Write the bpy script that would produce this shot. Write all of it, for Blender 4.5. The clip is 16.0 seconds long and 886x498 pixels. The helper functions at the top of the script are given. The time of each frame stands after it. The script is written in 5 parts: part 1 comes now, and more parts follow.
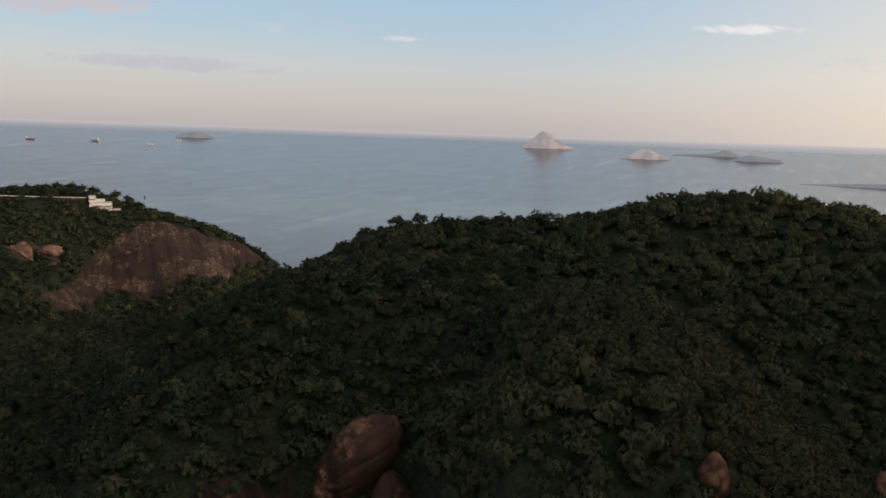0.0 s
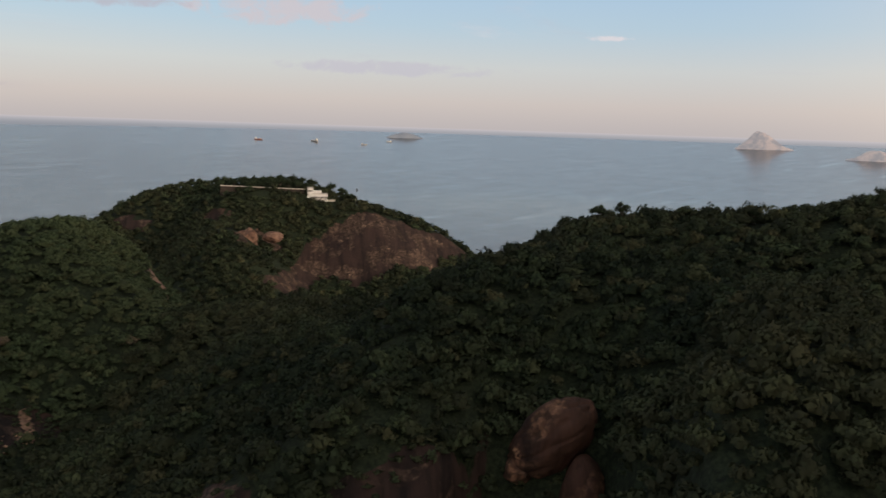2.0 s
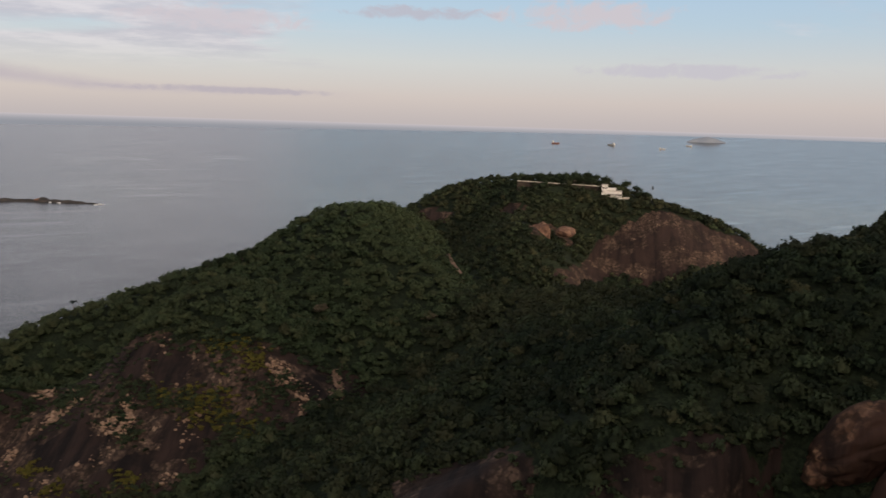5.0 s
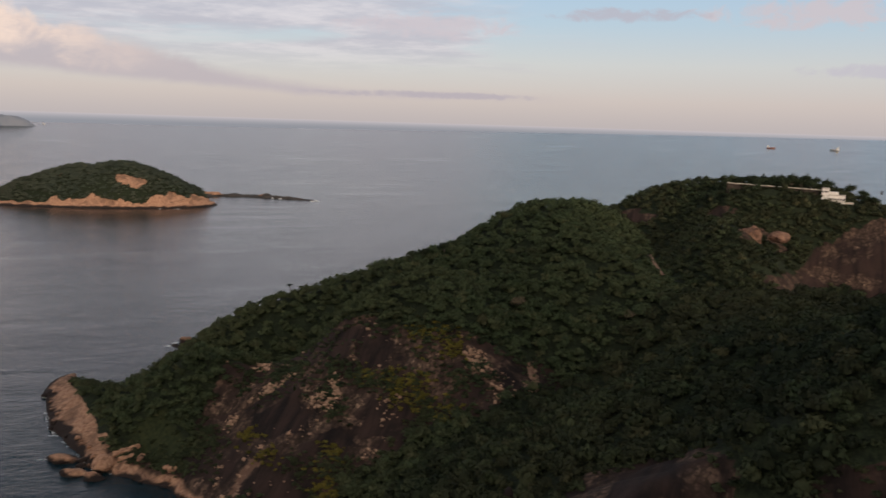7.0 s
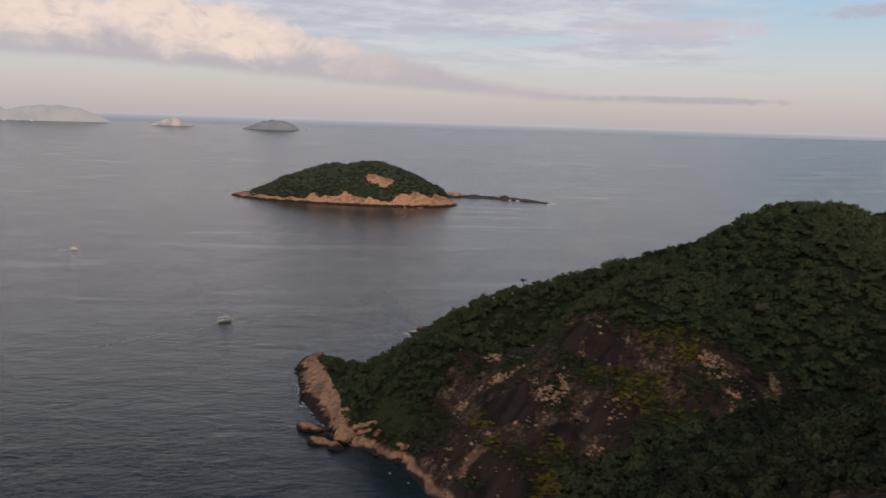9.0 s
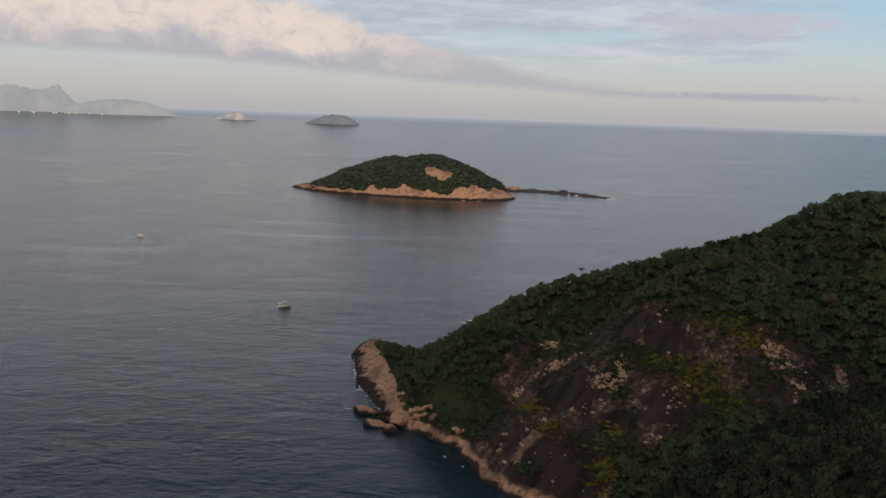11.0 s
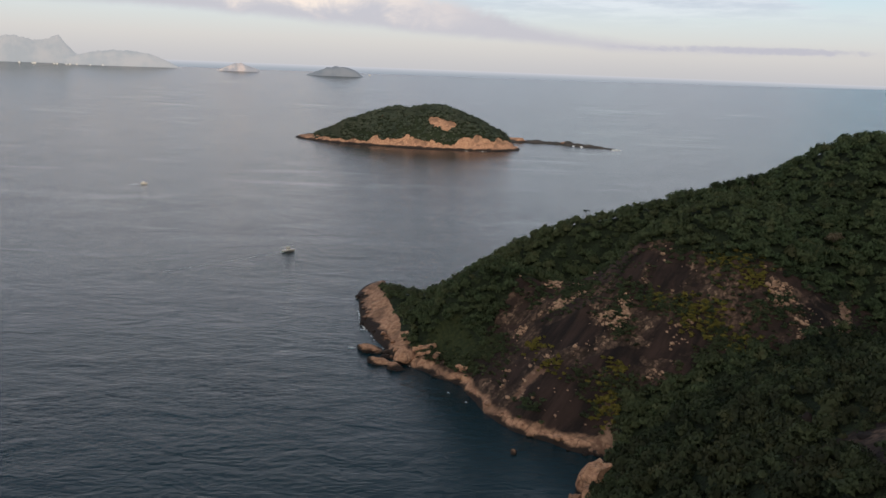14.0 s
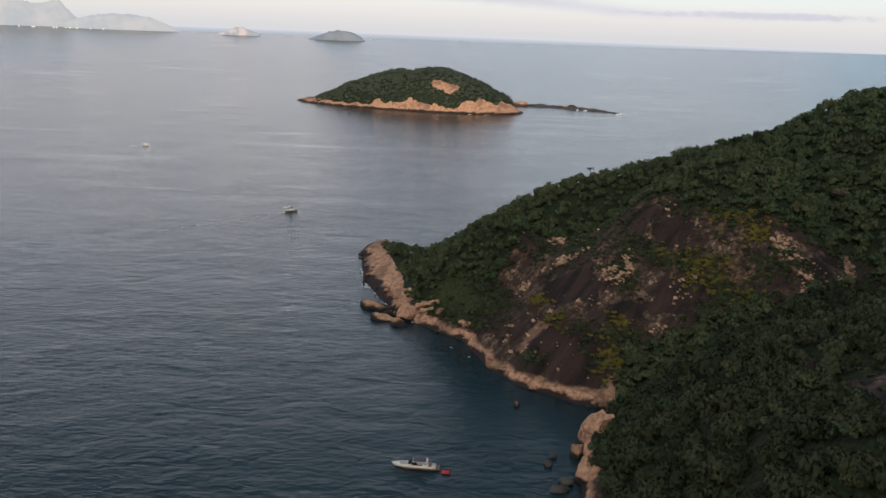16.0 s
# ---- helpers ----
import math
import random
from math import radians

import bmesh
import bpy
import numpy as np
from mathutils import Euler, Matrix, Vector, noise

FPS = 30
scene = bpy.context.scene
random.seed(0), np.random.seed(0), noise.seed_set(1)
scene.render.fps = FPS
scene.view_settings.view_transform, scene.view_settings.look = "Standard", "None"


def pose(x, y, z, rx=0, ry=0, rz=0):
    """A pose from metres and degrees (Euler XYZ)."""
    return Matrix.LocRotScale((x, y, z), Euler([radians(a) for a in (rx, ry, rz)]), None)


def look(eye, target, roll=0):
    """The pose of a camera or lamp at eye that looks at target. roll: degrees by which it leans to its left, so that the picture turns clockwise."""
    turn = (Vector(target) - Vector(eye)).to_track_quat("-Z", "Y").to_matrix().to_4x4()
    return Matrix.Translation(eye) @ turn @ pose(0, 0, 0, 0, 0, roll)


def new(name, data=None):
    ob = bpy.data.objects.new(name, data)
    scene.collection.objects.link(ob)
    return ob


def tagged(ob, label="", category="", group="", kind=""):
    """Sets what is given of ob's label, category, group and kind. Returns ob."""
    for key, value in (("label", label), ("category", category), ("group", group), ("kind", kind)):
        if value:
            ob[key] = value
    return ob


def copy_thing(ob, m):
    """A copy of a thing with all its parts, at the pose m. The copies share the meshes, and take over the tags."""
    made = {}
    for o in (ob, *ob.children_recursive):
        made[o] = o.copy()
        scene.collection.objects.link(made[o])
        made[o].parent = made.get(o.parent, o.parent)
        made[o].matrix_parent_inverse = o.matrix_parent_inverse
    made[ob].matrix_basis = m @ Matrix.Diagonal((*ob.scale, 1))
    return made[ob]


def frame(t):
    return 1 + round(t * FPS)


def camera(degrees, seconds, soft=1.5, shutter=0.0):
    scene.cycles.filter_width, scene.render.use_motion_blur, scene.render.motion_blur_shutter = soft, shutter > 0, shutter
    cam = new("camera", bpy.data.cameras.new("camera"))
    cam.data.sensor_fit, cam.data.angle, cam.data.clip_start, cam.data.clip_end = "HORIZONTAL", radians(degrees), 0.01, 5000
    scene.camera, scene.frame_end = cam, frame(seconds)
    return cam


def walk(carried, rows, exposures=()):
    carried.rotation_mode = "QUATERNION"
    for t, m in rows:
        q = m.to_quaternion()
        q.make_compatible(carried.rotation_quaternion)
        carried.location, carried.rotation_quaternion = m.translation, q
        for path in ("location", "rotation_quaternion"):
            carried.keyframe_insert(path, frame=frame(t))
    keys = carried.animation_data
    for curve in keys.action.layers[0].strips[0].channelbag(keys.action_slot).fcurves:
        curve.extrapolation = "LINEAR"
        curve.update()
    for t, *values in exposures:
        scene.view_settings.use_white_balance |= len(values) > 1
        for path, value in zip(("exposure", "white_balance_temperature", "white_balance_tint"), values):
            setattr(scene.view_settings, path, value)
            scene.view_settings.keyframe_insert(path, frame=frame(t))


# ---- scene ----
# the camera: a drone sinking slowly over the cove, turning left from the open sea to the island
cam = camera(55.16, 16.0, soft=1.5, shutter=0.45)
ROWS = [  # seconds, place, turn
    (0, -0.00, -0.00, 182.68, 82.23, -1.90, -0.23),
    (0.5, -0.11, -0.31, 181.29, 82.13, -1.90, 2.52),
    (1, -0.01, -0.74, 179.93, 82.01, -1.85, 6.13),
    (1.5, 0.26, -1.15, 178.55, 81.96, -1.83, 9.78),
    (2, 0.45, -1.41, 177.13, 81.90, -1.79, 13.36),
    (2.5, 0.63, -1.67, 175.69, 81.86, -1.73, 16.89),
    (3, 0.80, -1.92, 174.33, 81.80, -1.73, 20.45),
    (3.5, 0.97, -2.16, 172.90, 81.77, -1.67, 24.01),
    (4, 1.17, -2.47, 171.55, 81.74, -1.64, 27.10),
    (4.2, 1.27, -2.66, 171.07, 81.73, -1.64, 28.16),
    (5.2, 1.75, -3.63, 168.65, 81.67, -1.65, 34.35),
    (6.3, 2.28, -4.69, 165.99, 81.61, -1.66, 41.48),
    (6.5, 2.37, -4.88, 165.50, 81.60, -1.66, 42.90),
    (7, 2.75, -5.17, 164.38, 81.58, -1.70, 46.57),
    (7.5, 3.19, -5.37, 163.14, 81.53, -1.71, 51.48),
    (8, 3.65, -5.49, 161.90, 81.51, -1.71, 55.44),
    (8.5, 4.09, -5.67, 160.62, 81.49, -1.74, 58.96),
    (9, 4.48, -5.79, 159.36, 81.49, -1.75, 62.51),
    (9.2, 4.52, -5.81, 158.81, 81.49, -1.77, 63.93),
    (9.5, 4.59, -5.82, 157.99, 81.48, -1.80, 65.60),
    (9.9, 4.67, -5.85, 156.89, 81.47, -1.84, 66.40),
    (10.5, 4.80, -5.89, 155.24, 81.37, -1.90, 66.45),
    (11, 4.90, -5.92, 153.86, 81.11, -1.95, 66.47),
    (11.5, 5.01, -5.95, 152.49, 80.68, -2.00, 66.49),
    (12, 4.97, -6.03, 151.12, 80.16, -2.04, 66.54),
    (12.5, 5.04, -6.02, 149.68, 79.69, -2.06, 66.59),
    (13, 5.13, -5.98, 148.37, 79.16, -2.08, 66.67),
    (13.5, 5.11, -6.00, 147.06, 78.61, -2.07, 66.70),
    (14, 5.08, -6.02, 145.65, 78.07, -2.09, 66.73),
    (14.5, 5.06, -6.05, 144.22, 77.52, -2.11, 66.77),
    (15, 5.09, -6.06, 142.81, 76.97, -2.12, 66.81),
    (15.5, 5.14, -6.09, 141.39, 76.40, -2.13, 66.87),
    (16, 5.09, -6.15, 140.00, 75.84, -2.15, 66.92),
]
EXPOSURES = [(0, 0.05, 6320, 10.5), (3, 0.10, 6390, 11.6), (6.5, 0.07, 6430, 13), (9, 0.0, 6260, 12), (11.5, -0.06, 5950, 5.5), (13, 0.16, 5920, 5.5), (15, 0.45, 5900, 5), (16, 0.61, 5900, 5)]  # seconds, stops, kelvin, tint
walk(cam, [(t, pose(x, y, z, rx, ry, rz)) for t, x, y, z, rx, ry, rz in ROWS], EXPOSURES)


# ---- node helpers ----
def add_node(tree, kind, settings=None, **links):
    """A node with its settings, and its inputs set by name (underscores for blanks) or index (i0, i1)."""
    n = tree.nodes.new(kind)
    for key, value in (settings or {}).items():
        setattr(n, key, value)
    for key, value in links.items():
        slot = n.inputs[int(key[1:])] if key[0] == "i" and key[1:].isdigit() else n.inputs[key.replace("_", " ")]
        if isinstance(value, bpy.types.NodeSocket):
            tree.links.new(value, slot)
        else:
            slot.default_value = value
    return n


def calc(tree, op, a, b=0.0, c=0.0):
    return add_node(tree, "ShaderNodeMath", {"operation": op}, i0=a, i1=b, i2=c).outputs[0]


def smooth(tree, value, lo, hi):
    n = add_node(tree, "ShaderNodeMapRange", {"interpolation_type": "SMOOTHSTEP"}, Value=value)
    n.inputs["From Min"].default_value, n.inputs["From Max"].default_value = lo, hi
    return n.outputs[0]


def blend(tree, factor, a, b, how="MIX"):
    n = add_node(tree, "ShaderNodeMix", {"data_type": "RGBA", "blend_type": how}, i0=factor)
    for slot, value in ((n.inputs[6], a), (n.inputs[7], b)):
        if isinstance(value, bpy.types.NodeSocket):
            tree.links.new(value, slot)
        else:
            slot.default_value = (*value, 1.0)[:4]
    return n.outputs[2]


def cloud(tree, where, scale, detail=4.0, rough=0.55, warp=0.0):
    return add_node(tree, "ShaderNodeTexNoise", None, Vector=where, Scale=scale, Detail=detail, Roughness=rough, Distortion=warp).outputs[0]


def scaled(tree, where, sx, sy, sz):
    return add_node(tree, "ShaderNodeMapping", None, Vector=where, Scale=(sx, sy, sz)).outputs[0]


def ramp(tree, value, stops):
    n = add_node(tree, "ShaderNodeValToRGB", None, Fac=value)
    band = n.color_ramp
    while len(band.elements) < len(stops):
        band.elements.new(0.5)
    for e, (at, colour) in zip(band.elements, stops):
        e.position, e.color = at, (*colour, 1.0)
    return n.outputs[0]


# ---- evening sky: sun low in the west, to the right and a little behind the first view ----
SUN_TURN, SUN_RISE = 112.0, 9.0  # degrees clockwise from +y, degrees above the horizon
sky = bpy.data.worlds.new("evening_sky")
sky.use_nodes = True
scene.world = sky
w = sky.node_tree
w.nodes.clear()
way = add_node(w, "ShaderNodeTexCoord").outputs["Generated"]
axes = add_node(w, "ShaderNodeSeparateXYZ", None, Vector=way)
up = axes.outputs[2]
air = add_node(w, "ShaderNodeTexSky", {"sky_type": "NISHITA", "sun_disc": False, "sun_elevation": radians(SUN_RISE), "sun_rotation": radians(SUN_TURN), "dust_density": 2.0, "altitude": 150.0}).outputs[0]
air = blend(w, 1.0, air, (0.10, 0.10, 0.10), "MULTIPLY")
# the band of evening haze: warm at the horizon, pale blue above
haze = ramp(w, up, [(0.0, (0.62, 0.56, 0.55)), (0.03, (0.70, 0.62, 0.59)), (0.07, (0.68, 0.69, 0.69)), (0.115, (0.52, 0.66, 0.77)), (0.155, (0.46, 0.63, 0.80)), (0.185, (0.65, 0.62, 0.67)), (0.27, (0.58, 0.55, 0.60)), (0.37, (0.20, 0.235, 0.275)), (0.55, (0.075, 0.10, 0.12)), (0.80, (0.17, 0.20, 0.235)), (1.0, (0.34, 0.38, 0.42))])
west = smooth(w, add_node(w, "ShaderNodeVectorMath", {"operation": "DOT_PRODUCT"}, i0=way, i1=(math.sin(radians(SUN_TURN)), math.cos(radians(SUN_TURN)), 0.0)).outputs["Value"], -0.35, 0.45)
rise = calc(w, "MULTIPLY", calc(w, "ARCSINE", up), 57.296)
haze = blend(w, calc(w, "MULTIPLY", west, calc(w, "MULTIPLY", 0.95, smooth(w, rise, 30.0, 2.0))), haze, (1.16, 0.97, 0.79))
afterglow = smooth(w, add_node(w, "ShaderNodeVectorMath", {"operation": "DOT_PRODUCT"}, i0=way, i1=(math.sin(radians(SUN_TURN + 15)), math.cos(radians(SUN_TURN + 15)), 0.15)).outputs["Value"], 0.25, 1.0)
haze = blend(w, afterglow, haze, (1.65, 1.35, 1.05))
clear = blend(w, 0.25, haze, air)
# clouds: a high ribbed layer, and one long bank over the sea to the left that tapers away to a streak
turn = calc(w, "MULTIPLY", calc(w, "ARCTAN2", calc(w, "MULTIPLY", axes.outputs[0], -1.0), axes.outputs[1]), 57.296)
spread = calc(w, "ADD", calc(w, "MAXIMUM", up, 0.0), 0.05)
flat = add_node(w, "ShaderNodeCombineXYZ", None, i0=calc(w, "DIVIDE", axes.outputs[0], spread), i1=calc(w, "DIVIDE", axes.outputs[1], spread), i2=0.0).outputs[0]
leftward = smooth(w, turn, 28.0, 66.0)
cover = calc(w, "ADD", cloud(w, scaled(w, flat, 1.0, 0.8, 1.0), 0.42, 7.0, 0.62, 0.5), calc(w, "SUBTRACT", calc(w, "MULTIPLY", leftward, 0.26), 0.03))
veil = calc(w, "MULTIPLY", smooth(w, cover, 0.51, 0.72), calc(w, "MULTIPLY", smooth(w, rise, 2.5, 5.5), smooth(w, rise, 26.0, 11.0)))
puff = cloud(w, flat, 1.3, 6.0, 0.65)
above = blend(w, calc(w, "MULTIPLY", veil, 0.80), clear, blend(w, smooth(w, rise, 8.5, 15.0), blend(w, smooth(w, puff, 0.40, 0.66), (0.51, 0.49, 0.53), (0.72, 0.67, 0.67)), (0.98, 0.90, 0.92)))
polar = add_node(w, "ShaderNodeCombineXYZ", None, i0=turn, i1=calc(w, "MULTIPLY", rise, 1.6), i2=0.0).outputs[0]
curls = calc(w, "SUBTRACT", cloud(w, polar, 0.55, 7.0, 0.66, 0.6), 0.5)
lumps = calc(w, "SUBTRACT", cloud(w, polar, 0.22, 7.0, 0.62, 0.4), 0.5)
heap = smooth(w, turn, 50.0, 90.0)
floor_line = calc(w, "ADD", 1.6, calc(w, "MULTIPLY", heap, 1.7))
roof_line = calc(w, "ADD", calc(w, "ADD", 2.2, calc(w, "MULTIPLY", smooth(w, turn, 52.0, 84.0), 5.6)), calc(w, "MULTIPLY", lumps, calc(w, "ADD", 0.8, calc(w, "MULTIPLY", heap, 5.0))))
bank = calc(w, "MULTIPLY", smooth(w, calc(w, "SUBTRACT", roof_line, rise), -0.15, 0.75), smooth(w, calc(w, "SUBTRACT", rise, calc(w, "ADD", floor_line, calc(w, "MULTIPLY", lumps, -0.8))), -0.3, 0.35))
bank = calc(w, "MULTIPLY", bank, smooth(w, turn, 36.0, 47.0))
crown = smooth(w, calc(w, "ADD", calc(w, "DIVIDE", calc(w, "SUBTRACT", rise, floor_line), 2.6), calc(w, "MULTIPLY", lumps, 2.4)), 0.05, 0.85)
lit = calc(w, "MULTIPLY", calc(w, "MULTIPLY", crown, smooth(w, curls, -0.40, 0.10)), smooth(w, turn, 62.0, 74.0))
above = blend(w, calc(w, "MULTIPLY", bank, 0.9), above, blend(w, lit, (0.50, 0.45, 0.46), (0.90, 0.71, 0.58)))
# loose evening clouds: turn, rise, half-width and half-height in degrees, colour
for at, height, wide, tall, tint in ((23.8, 7.2, 6.4, 1.05, (0.60, 0.53, 0.54)), (35.3, 7.2, 4.8, 0.5, (0.47, 0.46, 0.51)), (47.5, 6.3, 6.0, 0.9, (0.60, 0.55, 0.57)), (-19.4, 7.0, 3.2, 0.35, (0.90, 0.82, 0.79)), (2.7, 6.05, 1.6, 0.2, (0.72, 0.66, 0.66)), (17.0, 3.8, 8.0, 0.5, (0.53, 0.51, 0.55)), (47.5, 1.85, 7.5, 0.26, (0.45, 0.41, 0.44))):
    across = calc(w, "POWER", calc(w, "DIVIDE", calc(w, "SUBTRACT", turn, at), wide), 2.0)
    upward = calc(w, "POWER", calc(w, "DIVIDE", calc(w, "SUBTRACT", rise, height), tall), 2.0)
    body = calc(w, "SUBTRACT", calc(w, "ADD", 1.10, calc(w, "MULTIPLY", curls, 4.0)), calc(w, "ADD", across, upward))
    above = blend(w, calc(w, "MULTIPLY", smooth(w, body, 0.0, 1.1), 0.8), above, tint)
# below the horizon: the last of the sea before the edge of the world
# haze near the horizon and the western glow are put into these colours
deep = ramp(w, calc(w, "MULTIPLY", up, -10.0), [(0.0, (0.53, 0.485, 0.485)), (0.025, (0.42, 0.405, 0.42)), (0.05, (0.34, 0.34, 0.36)), (0.08, (0.28, 0.29, 0.315)), (0.2, (0.26, 0.28, 0.30)), (1.0, (0.16, 0.19, 0.22))])
deep = blend(w, calc(w, "MULTIPLY", west, 0.4), deep, (0.74, 0.65, 0.60))
seen = blend(w, calc(w, "GREATER_THAN", up, 0.0), deep, above)
glow = add_node(w, "ShaderNodeBackground", None, Color=seen, Strength=1.0).outputs[0]
add_node(w, "ShaderNodeOutputWorld", None, Surface=glow)

sun = new("sun", bpy.data.lights.new("sun", "SUN"))
sun.data.energy, sun.data.angle, sun.data.color = 1.4, radians(4.0), (1.0, 0.76, 0.57)
sun_from = Vector((math.sin(radians(SUN_TURN)) * math.cos(radians(SUN_RISE)), math.cos(radians(SUN_TURN)) * math.cos(radians(SUN_RISE)), math.sin(radians(SUN_RISE))))
sun.matrix_world = look(sun_from * 900.0, (0, 0, 0))


# ---- materials ----
def material(name):
    m = bpy.data.materials.new(name)
    m.use_nodes = True
    t = m.node_tree
    t.nodes.clear()
    out = add_node(t, "ShaderNodeOutputMaterial")
    body = add_node(t, "ShaderNodeBsdfPrincipled")
    t.links.new(body.outputs[0], out.inputs[0])
    return m, t, body


def join_up(t, body, **values):
    for key, value in values.items():
        slot = body.inputs[key.replace("_", " ")]
        if isinstance(value, bpy.types.NodeSocket):
            t.links.new(value, slot)
        else:
            slot.default_value = (*value, 1.0) if isinstance(value, tuple) and len(value) == 3 else value


def bumped(t, height, strength, distance):
    return add_node(t, "ShaderNodeBump", None, Height=height, Strength=strength, Distance=distance).outputs[0]


def granite_colour(t, where, wash=5.0, zone=None):
    """Weathered granite: dark smooth slabs with streaks running down, shattered brown zones of pale blocks, a washed band by the sea."""
    broad = cloud(t, where, 0.05, 4.0, 0.6, 0.5)
    fine = cloud(t, where, 0.45, 6.0, 0.65)
    level = add_node(t, "ShaderNodeVectorMath", {"operation": "DOT_PRODUCT"}, i0=where, i1=(0.91, 0.41, 0.0)).outputs["Value"]
    fall = add_node(t, "ShaderNodeVectorMath", {"operation": "DOT_PRODUCT"}, i0=where, i1=(0.41, -0.91, -0.5)).outputs["Value"]
    run = cloud(t, add_node(t, "ShaderNodeCombineXYZ", None, i0=level, i1=calc(t, "MULTIPLY", fall, 0.13), i2=0.0).outputs[0], 0.20, 6.0, 0.6, 0.6)
    slab = blend(t, smooth(t, calc(t, "ADD", calc(t, "MULTIPLY", run, 0.6), calc(t, "MULTIPLY", broad, 0.4)), 0.36, 0.62), (0.050, 0.031, 0.026), (0.013, 0.010, 0.010))
    slab = blend(t, calc(t, "MULTIPLY", smooth(t, fine, 0.60, 0.78), 0.4), slab, (0.12, 0.075, 0.052))
    bent = add_node(t, "ShaderNodeVectorMath", {"operation": "ADD"}, i0=scaled(t, where, 1.0, 1.0, 0.75), i1=add_node(t, "ShaderNodeVectorMath", {"operation": "SCALE"}, i0=add_node(t, "ShaderNodeTexNoise", None, Vector=where, Scale=0.3, Detail=3.0).outputs[1], Scale=2.4).outputs[0]).outputs[0]
    blocks = add_node(t, "ShaderNodeTexVoronoi", None, Vector=bent, Scale=0.55)
    bits = add_node(t, "ShaderNodeSeparateXYZ", None, Vector=add_node(t, "ShaderNodeTexVoronoi", None, Vector=bent, Scale=1.1).outputs[1]).outputs[0]
    pick = add_node(t, "ShaderNodeSeparateXYZ", None, Vector=blocks.outputs[1])
    broken = blend(t, calc(t, "MULTIPLY", calc(t, "ADD", pick.outputs[0], bits), 0.5), (0.042, 0.028, 0.022), (0.185, 0.120, 0.088))
    pale = calc(t, "MULTIPLY", smooth(t, calc(t, "ADD", pick.outputs[1], calc(t, "MULTIPLY", calc(t, "SUBTRACT", cloud(t, where, 0.07, 4.0, 0.6), 0.5), 3.0)), 1.00, 1.15), smooth(t, bits, 0.35, 0.6))
    broken = blend(t, pale, broken, (0.31, 0.21, 0.145))
    broken = blend(t, calc(t, "MULTIPLY", smooth(t, blocks.outputs[0], 0.48, 0.75), 0.75), broken, (0.022, 0.017, 0.012))
    broken = blend(t, calc(t, "MULTIPLY", smooth(t, run, 0.52, 0.64), 0.6), broken, (0.024, 0.016, 0.012))
    clefts = add_node(t, "ShaderNodeTexVoronoi", {"feature": "DISTANCE_TO_EDGE"}, Vector=add_node(t, "ShaderNodeCombineXYZ", None, i0=calc(t, "ADD", level, calc(t, "MULTIPLY", fine, 5.0)), i1=calc(t, "MULTIPLY", calc(t, "ADD", fall, calc(t, "MULTIPLY", broad, 60.0)), 0.22), i2=0.0).outputs[0], Scale=0.14).outputs[0]
    broken = blend(t, calc(t, "MULTIPLY", smooth(t, clefts, 0.11, 0.02), 0.6), broken, (0.020, 0.014, 0.012))
    drip = cloud(t, scaled(t, where, 1.0, 1.0, 0.07), 0.16, 6.0, 0.62, 0.3)
    broken = blend(t, calc(t, "MULTIPLY", smooth(t, drip, 0.50, 0.66), 0.55), broken, (0.040, 0.024, 0.020))
    share = calc(t, "ADD", calc(t, "MULTIPLY", calc(t, "SUBTRACT", broad, 0.5), 2.2), zone if zone is not None else 0.12)
    stone = blend(t, smooth(t, share, 0.40, 0.62), slab, broken)
    spot = add_node(t, "ShaderNodeSeparateXYZ", None, Vector=where)
    exposed = calc(t, "MULTIPLY", smooth(t, spot.outputs[0], -370.0, -420.0), -7.0)  # surf reaches higher on the open point
    cracks = add_node(t, "ShaderNodeTexVoronoi", {"feature": "DISTANCE_TO_EDGE"}, Vector=scaled(t, bent, 1.0, 0.6, 0.6), Scale=0.15).outputs[0]
    high = calc(t, "ADD", calc(t, "ADD", spot.outputs[2], exposed), calc(t, "MULTIPLY", calc(t, "SUBTRACT", cloud(t, where, 0.10, 3.0), 0.5), 7.0))
    washed = blend(t, smooth(t, fine, 0.35, 0.65), (0.32, 0.178, 0.116), (0.53, 0.318, 0.205))
    washed = blend(t, calc(t, "MULTIPLY", smooth(t, calc(t, "ADD", calc(t, "MULTIPLY", run, 0.15), calc(t, "MULTIPLY", broad, 0.85)), 0.48, 0.62), 0.65), washed, (0.135, 0.082, 0.060))
    washed = blend(t, calc(t, "MULTIPLY", smooth(t, cracks, 0.035, 0.008), 0.5), washed, (0.055, 0.038, 0.030))
    stone = blend(t, smooth(t, high, wash, wash * 0.55), stone, washed)
    return blend(t, smooth(t, calc(t, "SUBTRACT", high, calc(t, "MULTIPLY", exposed, 0.76)), 2.3, 0.9), stone, (0.030, 0.022, 0.020)), calc(t, "SUBTRACT", fine, calc(t, "MULTIPLY", blocks.outputs[0], calc(t, "MULTIPLY", smooth(t, share, 0.40, 0.62), 0.8))), run


def make_granite(name="weathered_granite", wash=5.0, zone=None, bleach=(1.0, 1.0, 1.0)):
    m, t, body = material(name)
    where = add_node(t, "ShaderNodeNewGeometry").outputs["Position"]
    colour, fine, run = granite_colour(t, where, wash, zone)
    colour = blend(t, 1.0, colour, bleach, "MULTIPLY")
    join_up(t, body, Base_Color=colour, Roughness=0.85, Normal=bumped(t, calc(t, "ADD", fine, run), 0.45, 0.8))
    body.inputs["Specular IOR Level"].default_value = 0.25
    return m


